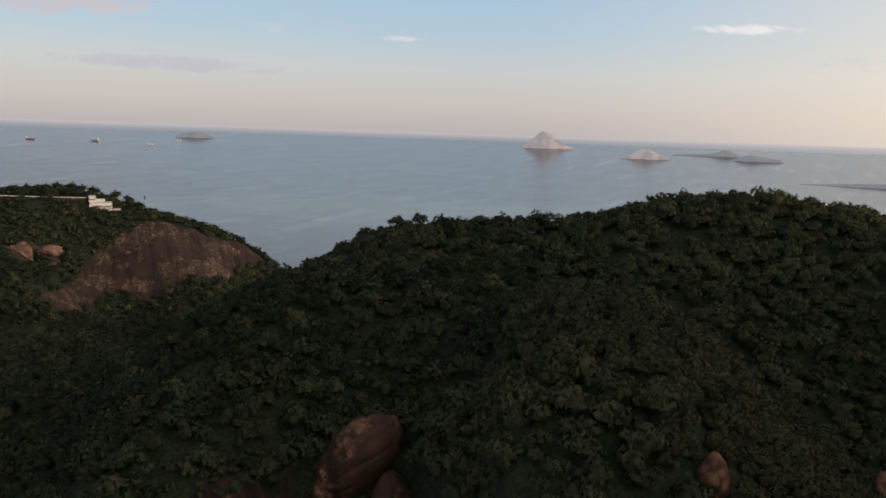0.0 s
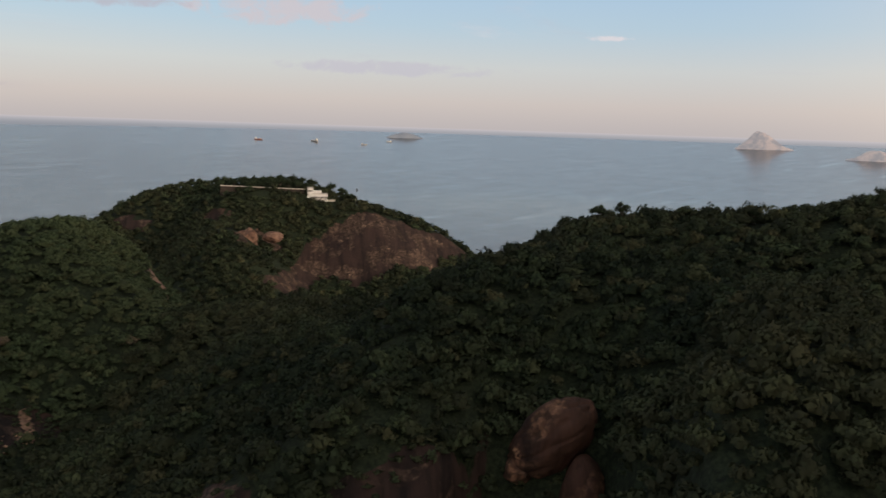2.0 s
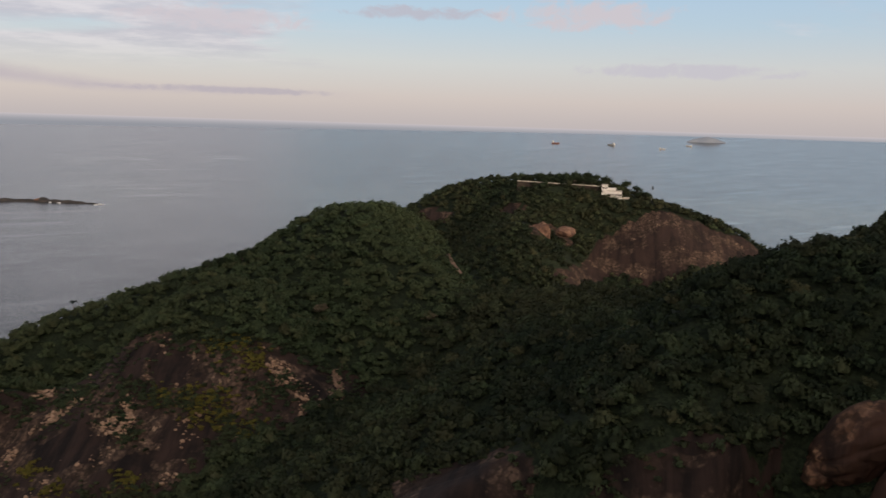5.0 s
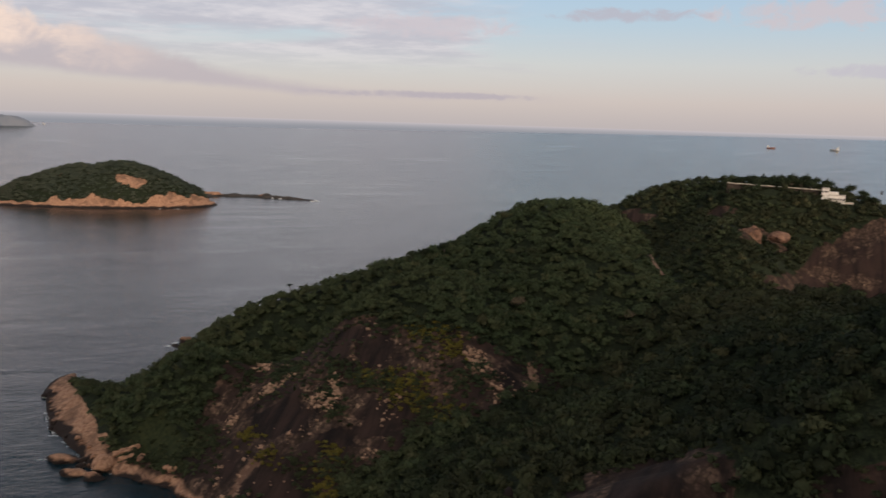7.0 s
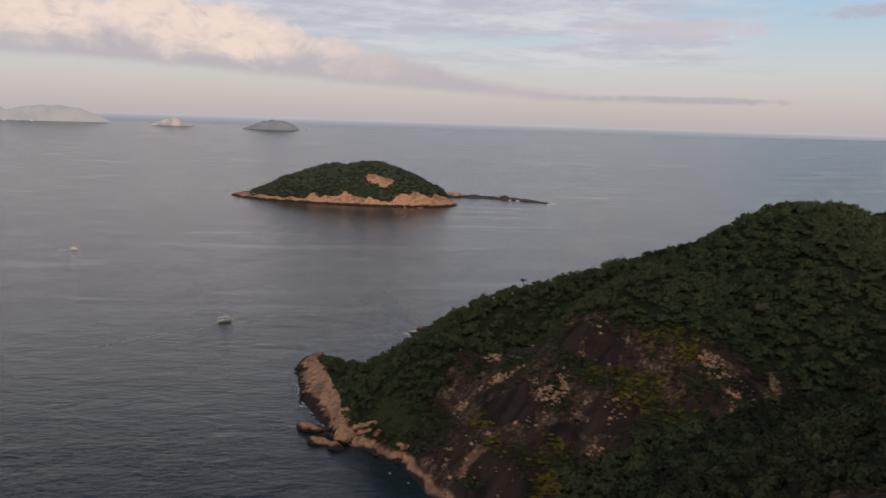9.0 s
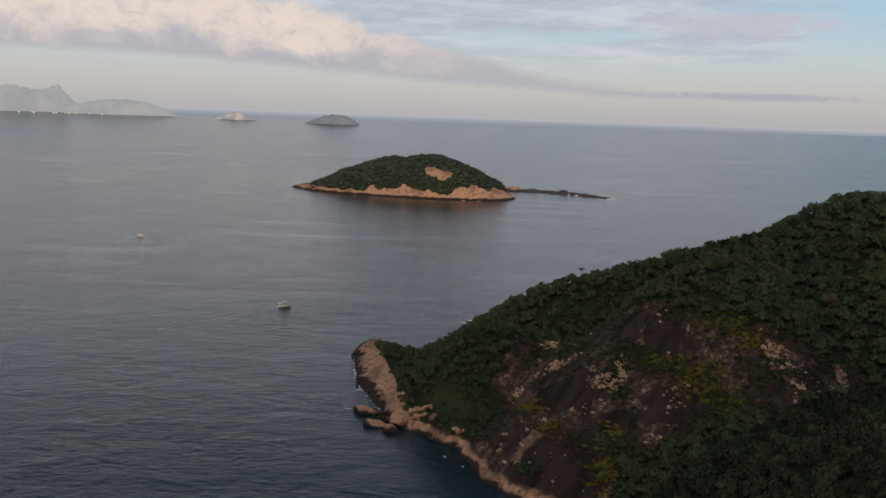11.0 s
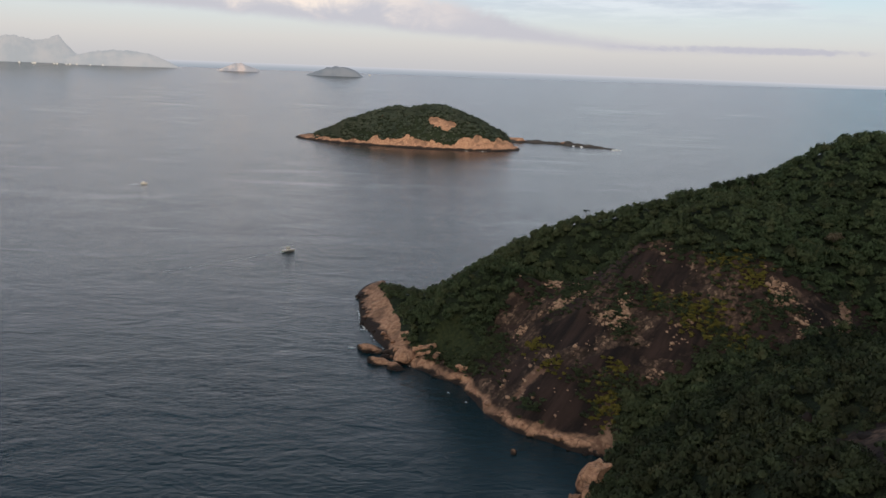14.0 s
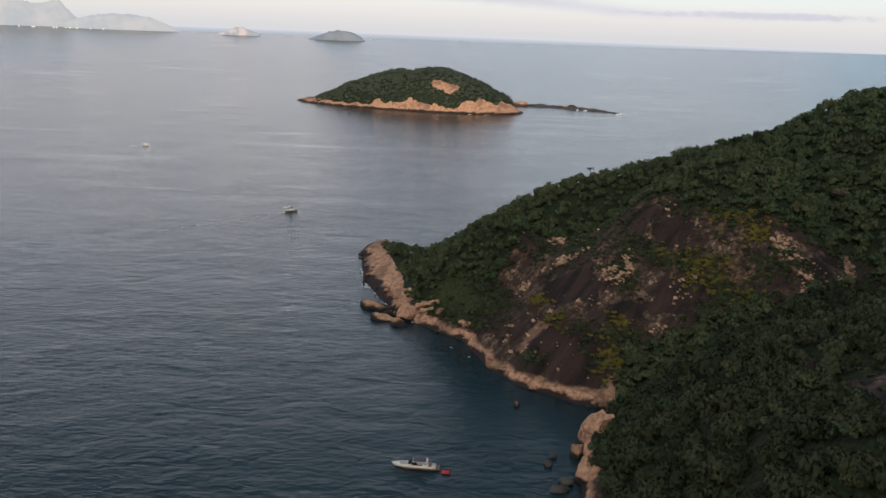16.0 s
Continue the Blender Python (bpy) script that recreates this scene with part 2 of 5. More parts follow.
def make_ground(name="forest_floor_and_granite", wash=5.0):
    m, t, body = material(name)
    where = add_node(t, "ShaderNodeNewGeometry").outputs["Position"]
    colour, fine, run = granite_colour(t, where, wash, add_node(t, "ShaderNodeAttribute", {"attribute_name": "broken"}).outputs["Fac"])
    bare = add_node(t, "ShaderNodeAttribute", {"attribute_name": "bare"}).outputs["Fac"]
    grassy = add_node(t, "ShaderNodeAttribute", {"attribute_name": "grassy"}).outputs["Fac"]
    shrubs = add_node(t, "ShaderNodeTexVoronoi", None, Vector=where, Scale=0.55).outputs[0]
    soil = blend(t, smooth(t, calc(t, "SUBTRACT", cloud(t, where, 0.9, 5.0, 0.7), calc(t, "MULTIPLY", shrubs, 0.22)), 0.22, 0.55), (0.009, 0.013, 0.008), (0.028, 0.040, 0.020))
    grass = blend(t, smooth(t, cloud(t, where, 0.5, 5.0), 0.35, 0.65), (0.018, 0.028, 0.012), (0.042, 0.050, 0.020))
    soil = blend(t, grassy, soil, grass)
    fresh = add_node(t, "ShaderNodeAttribute", {"attribute_name": "fresh"}).outputs["Fac"]
    colour = blend(t, calc(t, "MULTIPLY", smooth(t, calc(t, "ADD", fresh, calc(t, "MULTIPLY", calc(t, "SUBTRACT", cloud(t, where, 0.35, 5.0, 0.65), 0.5), 1.1)), 0.35, 0.75), 0.85), colour, blend(t, smooth(t, fine, 0.35, 0.65), (0.17, 0.10, 0.07), (0.36, 0.23, 0.16)))
    edge = smooth(t, calc(t, "ADD", bare, calc(t, "MULTIPLY", calc(t, "SUBTRACT", cloud(t, where, 0.2, 5.0), 0.5), 0.9)), 0.42, 0.56)
    join_up(t, body, Base_Color=blend(t, edge, soil, colour), Roughness=0.9, Normal=bumped(t, calc(t, "ADD", fine, run), 0.45, 0.8))
    body.inputs["Specular IOR Level"].default_value = 0.2
    return m


def make_foliage(name, dark, light, dry):
    m, t, body = material(name)
    each = add_node(t, "ShaderNodeNewGeometry").outputs["Random Per Island"]
    tone = add_node(t, "ShaderNodeAttribute", {"attribute_name": "tone"}).outputs["Fac"]
    hue = add_node(t, "ShaderNodeAttribute", {"attribute_name": "hue"}).outputs["Fac"]
    part = calc(t, "ADD", calc(t, "MULTIPLY", each, 0.22), calc(t, "MULTIPLY", tone, 0.78))
    spots = cloud(t, add_node(t, "ShaderNodeNewGeometry").outputs["Position"], 3.5, 3.0, 0.7)
    part = calc(t, "MULTIPLY", part, calc(t, "ADD", 0.70, calc(t, "MULTIPLY", smooth(t, spots, 0.36, 0.64), 0.45)))
    colour = blend(t, hue, blend(t, part, dark, light), dry)
    join_up(t, body, Base_Color=colour, Roughness=0.7)
    body.inputs["Specular IOR Level"].default_value = 0.08
    thin = add_node(t, "ShaderNodeBsdfTranslucent", None, Color=colour).outputs[0]
    out = t.nodes[0]
    t.links.new(add_node(t, "ShaderNodeMixShader", None, i0=0.28, i1=body.outputs[0], i2=thin).outputs[0], out.inputs[0])
    return m


def make_plain(name, a, b, scale=0.6, rough=0.6, metal=0.0):
    m, t, body = material(name)
    where = add_node(t, "ShaderNodeNewGeometry").outputs["Position"]
    n = cloud(t, where, scale, 5.0, 0.6)
    join_up(t, body, Base_Color=blend(t, smooth(t, n, 0.35, 0.65), a, b), Roughness=rough, Metallic=metal, Normal=bumped(t, cloud(t, where, scale * 6.0), 0.15, 0.05))
    return m


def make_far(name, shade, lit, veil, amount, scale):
    """Stone and woods kilometres away: mottled lit and shaded tones, evening haze put in as glow."""
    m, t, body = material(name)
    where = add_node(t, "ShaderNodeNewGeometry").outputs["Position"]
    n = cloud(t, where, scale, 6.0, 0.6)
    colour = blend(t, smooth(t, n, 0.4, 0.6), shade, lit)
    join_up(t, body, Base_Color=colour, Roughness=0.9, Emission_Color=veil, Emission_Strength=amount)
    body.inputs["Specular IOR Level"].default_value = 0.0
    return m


def make_sea():
    m, t, body = material("evening_sea")
    where = add_node(t, "ShaderNodeNewGeometry").outputs["Position"]
    along = add_node(t, "ShaderNodeVectorMath", {"operation": "DOT_PRODUCT"}, i0=where, i1=(0.42, 0.91, 0.0)).outputs["Value"]
    across = add_node(t, "ShaderNodeVectorMath", {"operation": "DOT_PRODUCT"}, i0=where, i1=(-0.91, 0.42, 0.0)).outputs["Value"]
    lanes = add_node(t, "ShaderNodeCombineXYZ", None, i0=along, i1=across, i2=0.0).outputs[0]
    chop = cloud(t, scaled(t, lanes, 0.58, 1.0, 1.0), 0.34, 5.0, 0.66, 0.3)
    swell = cloud(t, scaled(t, lanes, 0.65, 1.0, 1.0), 0.045, 4.0, 0.6, 0.4)
    paws = cloud(t, scaled(t, lanes, 0.7, 1.0, 1.0), 0.016, 6.0, 0.65, 0.6)
    streak = cloud(t, scaled(t, lanes, 0.6, 1.0, 1.0), 0.012, 6.0, 0.68, 0.4)
    slick = smooth(t, cloud(t, scaled(t, lanes, 0.10, 1.0, 1.0), 0.03, 4.0, 0.6, 0.8), 0.57, 0.67)
    open_water = smooth(t, add_node(t, "ShaderNodeVectorMath", {"operation": "LENGTH"}, i0=where).outputs["Value"], 300.0, 1500.0)
    calm = calc(t, "ADD", calc(t, "MULTIPLY", smooth(t, streak, 0.40, 0.68), calc(t, "SUBTRACT", 1.0, calc(t, "MULTIPLY", open_water, 0.5))), calc(t, "MULTIPLY", slick, 2.2))
    # the breeze ruffles the water under the cliffs; the open sea lies smoother
    offing = smooth(t, add_node(t, "ShaderNodeVectorMath", {"operation": "LENGTH"}, i0=where).outputs["Value"], 250.0, 2600.0)
    rim = smooth(t, add_node(t, "ShaderNodeVectorMath", {"operation": "LENGTH"}, i0=where).outputs["Value"], 2600.0, 4900.0)
    lee = calc(t, "MULTIPLY", smooth(t, add_node(t, "ShaderNodeVectorMath", {"operation": "DOT_PRODUCT"}, i0=where, i1=(1.0, 0.75, 0.0)).outputs["Value"], -300.0, 1900.0), smooth(t, add_node(t, "ShaderNodeVectorMath", {"operation": "LENGTH"}, i0=where).outputs["Value"], 500.0, 1800.0))
    ruffle = calc(t, "SUBTRACT", calc(t, "SUBTRACT", calc(t, "ADD", calc(t, "SUBTRACT", 0.27, calc(t, "MULTIPLY", lee, 0.17)), calc(t, "MULTIPLY", offing, -0.02)), calc(t, "MULTIPLY", calm, 0.05)), calc(t, "MULTIPLY", rim, 0.10))
    waves = cloud(t, scaled(t, lanes, 0.65, 1.0, 1.0), 0.13, 4.0, 0.6, 0.5)
    normal = add_node(t, "ShaderNodeBump", None, Height=chop, Strength=ruffle, Distance=1.3).outputs[0]
    normal = add_node(t, "ShaderNodeBump", None, Height=waves, Strength=calc(t, "SUBTRACT", 0.17, calc(t, "MULTIPLY", calc(t, "MAXIMUM", lee, open_water), 0.13)), Distance=2.6, Normal=normal).outputs[0]
    normal = add_node(t, "ShaderNodeBump", None, Height=swell, Strength=calc(t, "SUBTRACT", calc(t, "SUBTRACT", 0.30, calc(t, "MULTIPLY", open_water, 0.21)), calc(t, "MULTIPLY", lee, 0.07)), Distance=3.0, Normal=normal).outputs[0]
    water = blend(t, smooth(t, cloud(t, where, 0.004, 3.0), 0.35, 0.65), (0.005, 0.019, 0.027), (0.008, 0.025, 0.034))
    rough = calc(t, "ADD", calc(t, "SUBTRACT", calc(t, "SUBTRACT", 0.13, calc(t, "MULTIPLY", lee, 0.03)), calc(t, "MULTIPLY", calm, 0.02)), calc(t, "ADD", calc(t, "MULTIPLY", open_water, 0.06), calc(t, "MULTIPLY", smooth(t, paws, 0.40, 0.62), calc(t, "SUBTRACT", 0.05, calc(t, "MULTIPLY", open_water, 0.03)))))
    join_up(t, body, Base_Color=water, Roughness=rough, Normal=normal, IOR=1.333)
    return m


ISLAND_GROUND, PALE_GRANITE = make_ground("island_floor_and_rock", 75.0), make_granite("washed_granite", 60.0)
BROWN_GRANITE = make_granite("brown_granite", 5.0, 0.50, (1.65, 1.36, 1.12))
TAN_GRANITE = make_plain("ochre_granite", (0.10, 0.055, 0.040), (0.25, 0.145, 0.098), 0.25, 0.9)
GRANITE, GROUND, SEA = make_granite(), make_ground(), make_sea()
LEAVES = make_foliage("broad_leaves", (0.0145, 0.0215, 0.016), (0.095, 0.132, 0.066), (0.150, 0.138, 0.070))
# island leaves: the haze of distance is put into the colour
ISLE_LEAVES = make_foliage("hazed_island_leaves", (0.040, 0.056, 0.048), (0.110, 0.142, 0.108), (0.16, 0.16, 0.11))
DRY_LEAVES = make_foliage("yellow_scrub", (0.09, 0.092, 0.022), (0.25, 0.22, 0.05), (0.30, 0.23, 0.06))
PALE_LEAVES = make_foliage("pale_blossom", (0.10, 0.085, 0.06), (0.28, 0.23, 0.16), (0.25, 0.19, 0.13))
BARK = make_plain("grey_bark", (0.06, 0.05, 0.04), (0.13, 0.11, 0.09), 2.0, 0.9)
WHITE = make_plain("white_paint", (0.70, 0.68, 0.64), (0.82, 0.80, 0.76), 0.8, 0.55)
CREAM = make_plain("weathered_limewash", (0.30, 0.275, 0.24), (0.52, 0.48, 0.42), 0.3, 0.85)
SCREE_STONE = make_plain("pale_broken_granite", (0.22, 0.135, 0.09), (0.46, 0.30, 0.20), 0.7, 0.9)
EARTH_WALL = make_plain("dark_masonry", (0.028, 0.022, 0.018), (0.055, 0.042, 0.032), 0.4, 0.9)
DARK_GLASS = make_plain("dark_glass", (0.012, 0.014, 0.016), (0.02, 0.022, 0.025), 0.5, 0.12)
CANVAS = make_plain("grey_canvas", (0.06, 0.065, 0.072), (0.09, 0.097, 0.105), 1.0, 0.8)
WET_ROCK = make_plain("wet_dark_rock", (0.028, 0.026, 0.025), (0.065, 0.055, 0.048), 0.12, 0.6)
RED = make_plain("red_rubber", (0.55, 0.03, 0.04), (0.65, 0.05, 0.06), 1.0, 0.5)
TEAK = make_plain("varnished_wood", (0.16, 0.08, 0.045), (0.25, 0.14, 0.08), 1.5, 0.5)
STEEL = make_plain("painted_steel", (0.20, 0.20, 0.21), (0.30, 0.30, 0.31), 1.0, 0.4, 0.4)
HULL_RED = make_plain("red_oxide_hull", (0.24, 0.11, 0.08), (0.30, 0.14, 0.11), 0.05, 0.7)
FOAM = make_plain("sea_foam", (0.62, 0.66, 0.68), (0.85, 0.86, 0.86), 0.6, 0.8)
# the glow of these far materials stands in for evening haze
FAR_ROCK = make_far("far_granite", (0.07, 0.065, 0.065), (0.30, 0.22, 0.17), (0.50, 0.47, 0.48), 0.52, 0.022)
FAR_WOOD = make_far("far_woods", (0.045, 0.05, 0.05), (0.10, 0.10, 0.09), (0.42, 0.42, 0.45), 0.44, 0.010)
# the far woods again, with less haze glow and slightly darker tones
FAR_WOOD_CLEARER = make_far("far_woods_less_hazed", (0.035, 0.04, 0.042), (0.08, 0.08, 0.075), (0.42, 0.42, 0.45), 0.36, 0.010)
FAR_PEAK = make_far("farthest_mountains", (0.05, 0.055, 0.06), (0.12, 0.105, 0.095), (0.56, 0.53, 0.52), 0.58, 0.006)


# ---- shapes ----
def lattice(ix, iy, seed):
    h = np.sin(ix * 127.1 + iy * 311.7 + seed * 74.7) * 43758.5453
    return h - np.floor(h)


def soft_noise(x, y, seed=0):
    ix, iy = np.floor(x), np.floor(y)
    fx, fy = x - ix, y - iy
    fx, fy = fx * fx * (3 - 2 * fx), fy * fy * (3 - 2 * fy)
    a, b = lattice(ix, iy, seed), lattice(ix + 1, iy, seed)
    c, d = lattice(ix, iy + 1, seed), lattice(ix + 1, iy + 1, seed)
    return (a + (b - a) * fx + (c - a) * fy + (a - b - c + d) * fx * fy) * 2 - 1


def relief(x, y, size, octaves=4, seed=0):
    total, weight = np.zeros(np.shape(x)), 1.0
    for k in range(octaves):
        total = total + weight * soft_noise(x / size + 13.7 * k, y / size - 7.9 * k, seed + k)
        size, weight = size / 2, weight / 2
    return total


def step(v, lo, hi):
    k = np.clip((v - lo) / (hi - lo), 0, 1)
    return k * k * (3 - 2 * k)


def mounds(hills, x, y):
    """The sum of rounded hills: centre, height, half-lengths along and across, turn in degrees."""
    z = np.zeros(np.shape(x))
    for cx, cy, tall, along, across, turn in hills:
        c, s = math.cos(radians(turn)), math.sin(radians(turn))
        u, v = ((x - cx) * c + (y - cy) * s) / along, ((y - cy) * c - (x - cx) * s) / across
        z = z + tall * np.exp(-0.5 * (u * u + v * v))
    return z


def inside(x, y, corners):
    hit = np.zeros(np.shape(x), bool)
    for (ax, ay), (bx, by) in zip(corners, corners[1:] + corners[:1]):
        cross = ((ay > y) != (by > y)) & (x < (bx - ax) * (y - ay) / (by - ay + 1e-9) + ax)
        hit ^= cross
    return hit


RIGHT_HILL = [
    (104, 374, 116.8, 116, 67, -18),
    (17, 333, 45.0, 78, 45, 5),
    (-31, 366, 57.6, 66, 43, 98),
    (-66, 244, 74.2, 44, 32, 79),
    (-13, 277, 40.0, 86, 31, -20),
    (-142, 286, 77.8, 52, 46, 78),
    (43, 221, 69.4, 47, 65, -11),
    (232, 327, 93.9, 97, 90, -1),
    (-128, 233, 26.6, 81, 32, -17),
    (-200, 173, 25.9, 47, 35, 38),
    (30, 162, 87.1, 82, 54, 25),
    (-161, 392, 88.7, 81, 44, 12),
    (-104, 158, 65.1, 55, 35, -13),
    (18, 357, 3.6, 34, 14, -4),
    (142, 348, 2.0, 32, 14, -4),
]
MIDDLE_HILL = [
    (-324, 450, 117.8, 52, 50, -1),
    (-299, 347, 84.0, 45, 55, 70),
    (-396, 298, 73.6, 69, 32, 59),
    (-288, 266, 73.5, 53, 26, -23),
    (-518, 265, 27.3, 26, 99, 86),
    (-312, 217, 49.7, 40, 20, -57),
    (-366, 183, 38.1, 57, 26, -22),
    (-232, 323, 13.1, 52, 63, 86),
    (-262, 203, 19.9, 75, 16, -1),
    (-509, 164, 23.9, 36, 18, -11),
    (-445, 159, 19.7, 32, 21, -43),
    (-381, 134, 26.3, 16, 11, -10),
    (-373, 202, 28.6, 53, 13, 53),
    (-432, 228, 4.5, 34, 13, 58),
    (-420, 196, 6.5, 16, 12, 40),
    (-372, 304, 2.0, 40, 16, 50),
    (-462, 178, 0.8, 20, 12, 30),
    (-324, 368, 4.4, 24, 20, 0),
    (-322, 412, 2.6, 24, 20, 0),
]
FORT_HILL = [
    (-348, 777, 88.0, 89, 55, 18),
    (-240, 716, 70.2, 81, 40, -27),
    (-185, 787, 81.3, 60, 47, 16),
    (-472, 710, 96.5, 87, 75, 6),
    (-280, 616, 5.0, 84, 46, -5),
    (-322, 618, 90.8, 46, 64, 33),
    (-149, 558, 27.9, 110, 46, -15),
]

# added, unseen ridge behind and beside the camera; keeps evening sun off near slopes
UNSEEN_SHADE_RIDGE = [(470, -60, 290, 130, 130, 20), (450, 200, 190, 110, 110, 0), (190, -230, 320, 140, 120, 0)]
# the levelled ground that the fort stands on
FORT_TERRACE = [(-343, 703, 22, 30, 14, 25), (-318, 714, 6, 16, 12, 25), (-292, 728, 6, 16, 14, 20)]
SEABED = -25.0

COVE_FACE = [(-320, 154), (-342, 168), (-360, 181), (-370, 204), (-366, 223), (-345, 238), (-321, 249), (-283, 259), (-260, 269), (-251, 277), (-246, 291), (-232, 296), (-226, 285), (-230, 262), (-230, 245), (-247, 234), (-255, 227), (-256, 211), (-262, 192), (-251, 182), (-271, 166)]
FORT_FACE = [(-253, 728), (-229, 745), (-210, 754), (-184, 779), (-160, 788), (-154, 772), (-163, 762), (-187, 699), (-208, 686), (-225, 676), (-246, 677), (-266, 674), (-265, 646), (-264, 598), (-277, 588), (-286, 658), (-286, 695), (-275, 707), (-268, 717)]
FORT_SCAR = [(-318, 655), (-339, 667), (-334, 675), (-318, 686), (-305, 682), (-304, 672)]
FORT_LOW_SCAR = [(-318, 618), (-300, 600), (-294, 606), (-308, 624)]
FORT_LEDGE = [(-468, 684), (-437, 687), (-425, 679), (-455, 672)]
FORT_NICK = [(-378, 675), (-369, 683), (-353, 680), (-357, 666)]
NEAR_FACE = [(-73, 150), (-73, 194), (-77, 195), (-74, 199), (-65, 201), (-55, 206), (-46, 214), (-45, 220), (-41, 226), (-40, 216), (-40, 209), (-36, 214), (-30, 221), (-14, 221), (-5, 216), (-3, 180), (-30, 150)]
NEAR_BLUFF = [(-150, 165), (-140, 186), (-135, 199), (-126, 205), (-118, 211), (-110, 209), (-101, 203), (-94, 198), (-90, 190), (-95, 150)]
SLAB = [(-299, 467), (-288, 453), (-282, 449), (-278, 458), (-290, 479)]


# the waterline from the far side of the point, round its tip and along the cove
SHORE_LINE = [(-520, 200), (-528, 185), (-529, 177), (-523, 169), (-509, 160), (-481, 152), (-454, 144), (-436, 141), (-420, 140), (-406, 140), (-392, 139), (-380, 139), (-367, 143), (-360, 147), (-351, 149), (-344, 153), (-336, 155), (-322, 154), (-305, 152), (-293, 153), (-283, 155), (-279, 157), (-273, 161), (-268, 165), (-263, 167), (-258, 169), (-254, 173), (-251, 179), (-245, 177), (-240, 167), (-230, 157), (-221, 150), (-210, 142), (-197, 133), (-180, 121)]


def from_shore(x, y):
    """Metres inland from the waterline (below zero: out at sea), and how far along it, in corners."""
    best, side, along = np.full(np.shape(x), 1e9), np.zeros(np.shape(x)), np.zeros(np.shape(x))
    for k, ((ax, ay), (bx, by)) in enumerate(zip(SHORE_LINE, SHORE_LINE[1:])):
        dx, dy = bx - ax, by - ay
        u = np.clip(((x - ax) * dx + (y - ay) * dy) / (dx * dx + dy * dy), 0, 1)
        gap = np.hypot(x - ax - u * dx, y - ay - u * dy)
        nearer = gap < best
        best = np.where(nearer, gap, best)
        side = np.where(nearer, np.sign(dx * (y - ay) - dy * (x - ax)), side)
        along = np.where(nearer, k + u, along)
    return best * side, along


def shelf(x, y, z):
    """The rounded granite shelf along the waterline: wide and gentle on the point, a steep low band in the cove."""
    d, along = from_shore(x, y)
    d = d + 1.0 * relief(x, y, 13, 3, 19)
    tip = step(along, 15, 11)
    slope, reach = 0.85 - 0.43 * tip, 8.5 + 13.5 * tip
    up = 1.1 * np.clip(d, 0, 1.6) + slope * np.clip(d - 1.6, 0, None) + 0.28 * relief(x, y, 7, 3, 23) * step(d, 0.5, 4)
    made = np.where(d > 0, up, 0.85 * d - 0.2)
    share = np.where(d > 0, step(d, reach, reach * 0.5), step(-d, 30, 14)) * step(along, 0.0, 1.4) * step(along, 34, 33)
    return z + (made - z) * share


def land(x, y):
    z = SEABED + mounds(RIGHT_HILL, x, y) + mounds(MIDDLE_HILL, x, y) + mounds(FORT_HILL, x, y) + mounds(UNSEEN_SHADE_RIDGE, x, y) + mounds(FORT_TERRACE, x, y)
    # the even, bowed slab of the open face above the cove
    u, v = (x + 298) / 50, (y - 218) / 50
    slab = 41.7 - 11.2 * u + 33.5 * v - 5.6 * u * u - 6.2 * u * v + 0.8 * v * v
    c, s = math.cos(radians(32)), math.sin(radians(32))
    near = ((u * c + v * s) / 1.5) ** 2 + ((v * c - u * s) / 0.95) ** 2
    z = z + (slab - z) * 0.8 * np.exp(-near ** 2)
    # the ridge tails off to the right
    z = z - (0.4 * step(x, -10, 40) + 5.0 * step(x, 100, 175)) * step(y, 230, 300) * step(x, 330, 230)
    # the near cliff falls away below the huge boulder
    brink = 208 + 0.02 * x + 24 * step(x, -48, -36) * step(x, 4, -5)
    z = z - 48 * step(brink - y, 0, 34) * step(x, 18, 2) * step(x, -112, -84)
    z = z + step(z, -6, 12) * (1.3 * relief(x, y, 38, 4, 3)) + step(z, 14, 2) * 1.0 * relief(x, y, 11, 3, 9)
    return shelf(x, y, z)


DARK_SLABS = [[(-319, 185), (-331, 196), (-319, 204), (-305, 206), (-295, 196), (-304, 189)], [(-296, 158), (-299, 176), (-289, 183), (-273, 188), (-260, 182), (-258, 176), (-276, 163)], [(-303, 235), (-315, 245), (-306, 252), (-293, 248), (-291, 241)], [(-360, 226), (-352, 240), (-338, 242), (-333, 224)], [(-274, 215), (-280, 228), (-268, 237), (-257, 231), (-257, 223)], [(-325, 229), (-337, 241), (-325, 244), (-310, 233)], [(-289, 201), (-282, 209), (-269, 212), (-282, 196)], [(-252, 276), (-246, 291), (-232, 296), (-224, 288), (-229, 257)]]
# belts of shattered pale stone between the slabs
STONE_BELTS = [[(-357, 180), (-350, 188), (-337, 200), (-329, 210), (-322, 221), (-329, 223), (-342, 214), (-348, 202), (-357, 189)], [(-357, 211), (-366, 219), (-362, 224), (-348, 218)], [(-324, 213), (-322, 222), (-306, 224), (-294, 218), (-287, 220), (-276, 216), (-279, 211), (-298, 211), (-308, 206)], [(-308, 232), (-316, 239), (-314, 241), (-303, 235)], [(-275, 251), (-281, 256), (-276, 259), (-270, 254)]]
STONE_RUNS = [[(-257, 258), (-261, 263), (-252, 268), (-245, 271), (-236, 263), (-231, 251), (-232, 249), (-241, 259), (-249, 260)], [(-334, 180), (-345, 187), (-341, 194), (-331, 192), (-326, 183)], [(-297, 186), (-302, 190), (-292, 199), (-286, 198)], [(-269, 204), (-273, 209), (-257, 217), (-252, 213)], [(-234, 232), (-241, 241), (-238, 242), (-229, 234)], [(-276, 240), (-292, 250), (-282, 254), (-262, 248), (-258, 240)]]
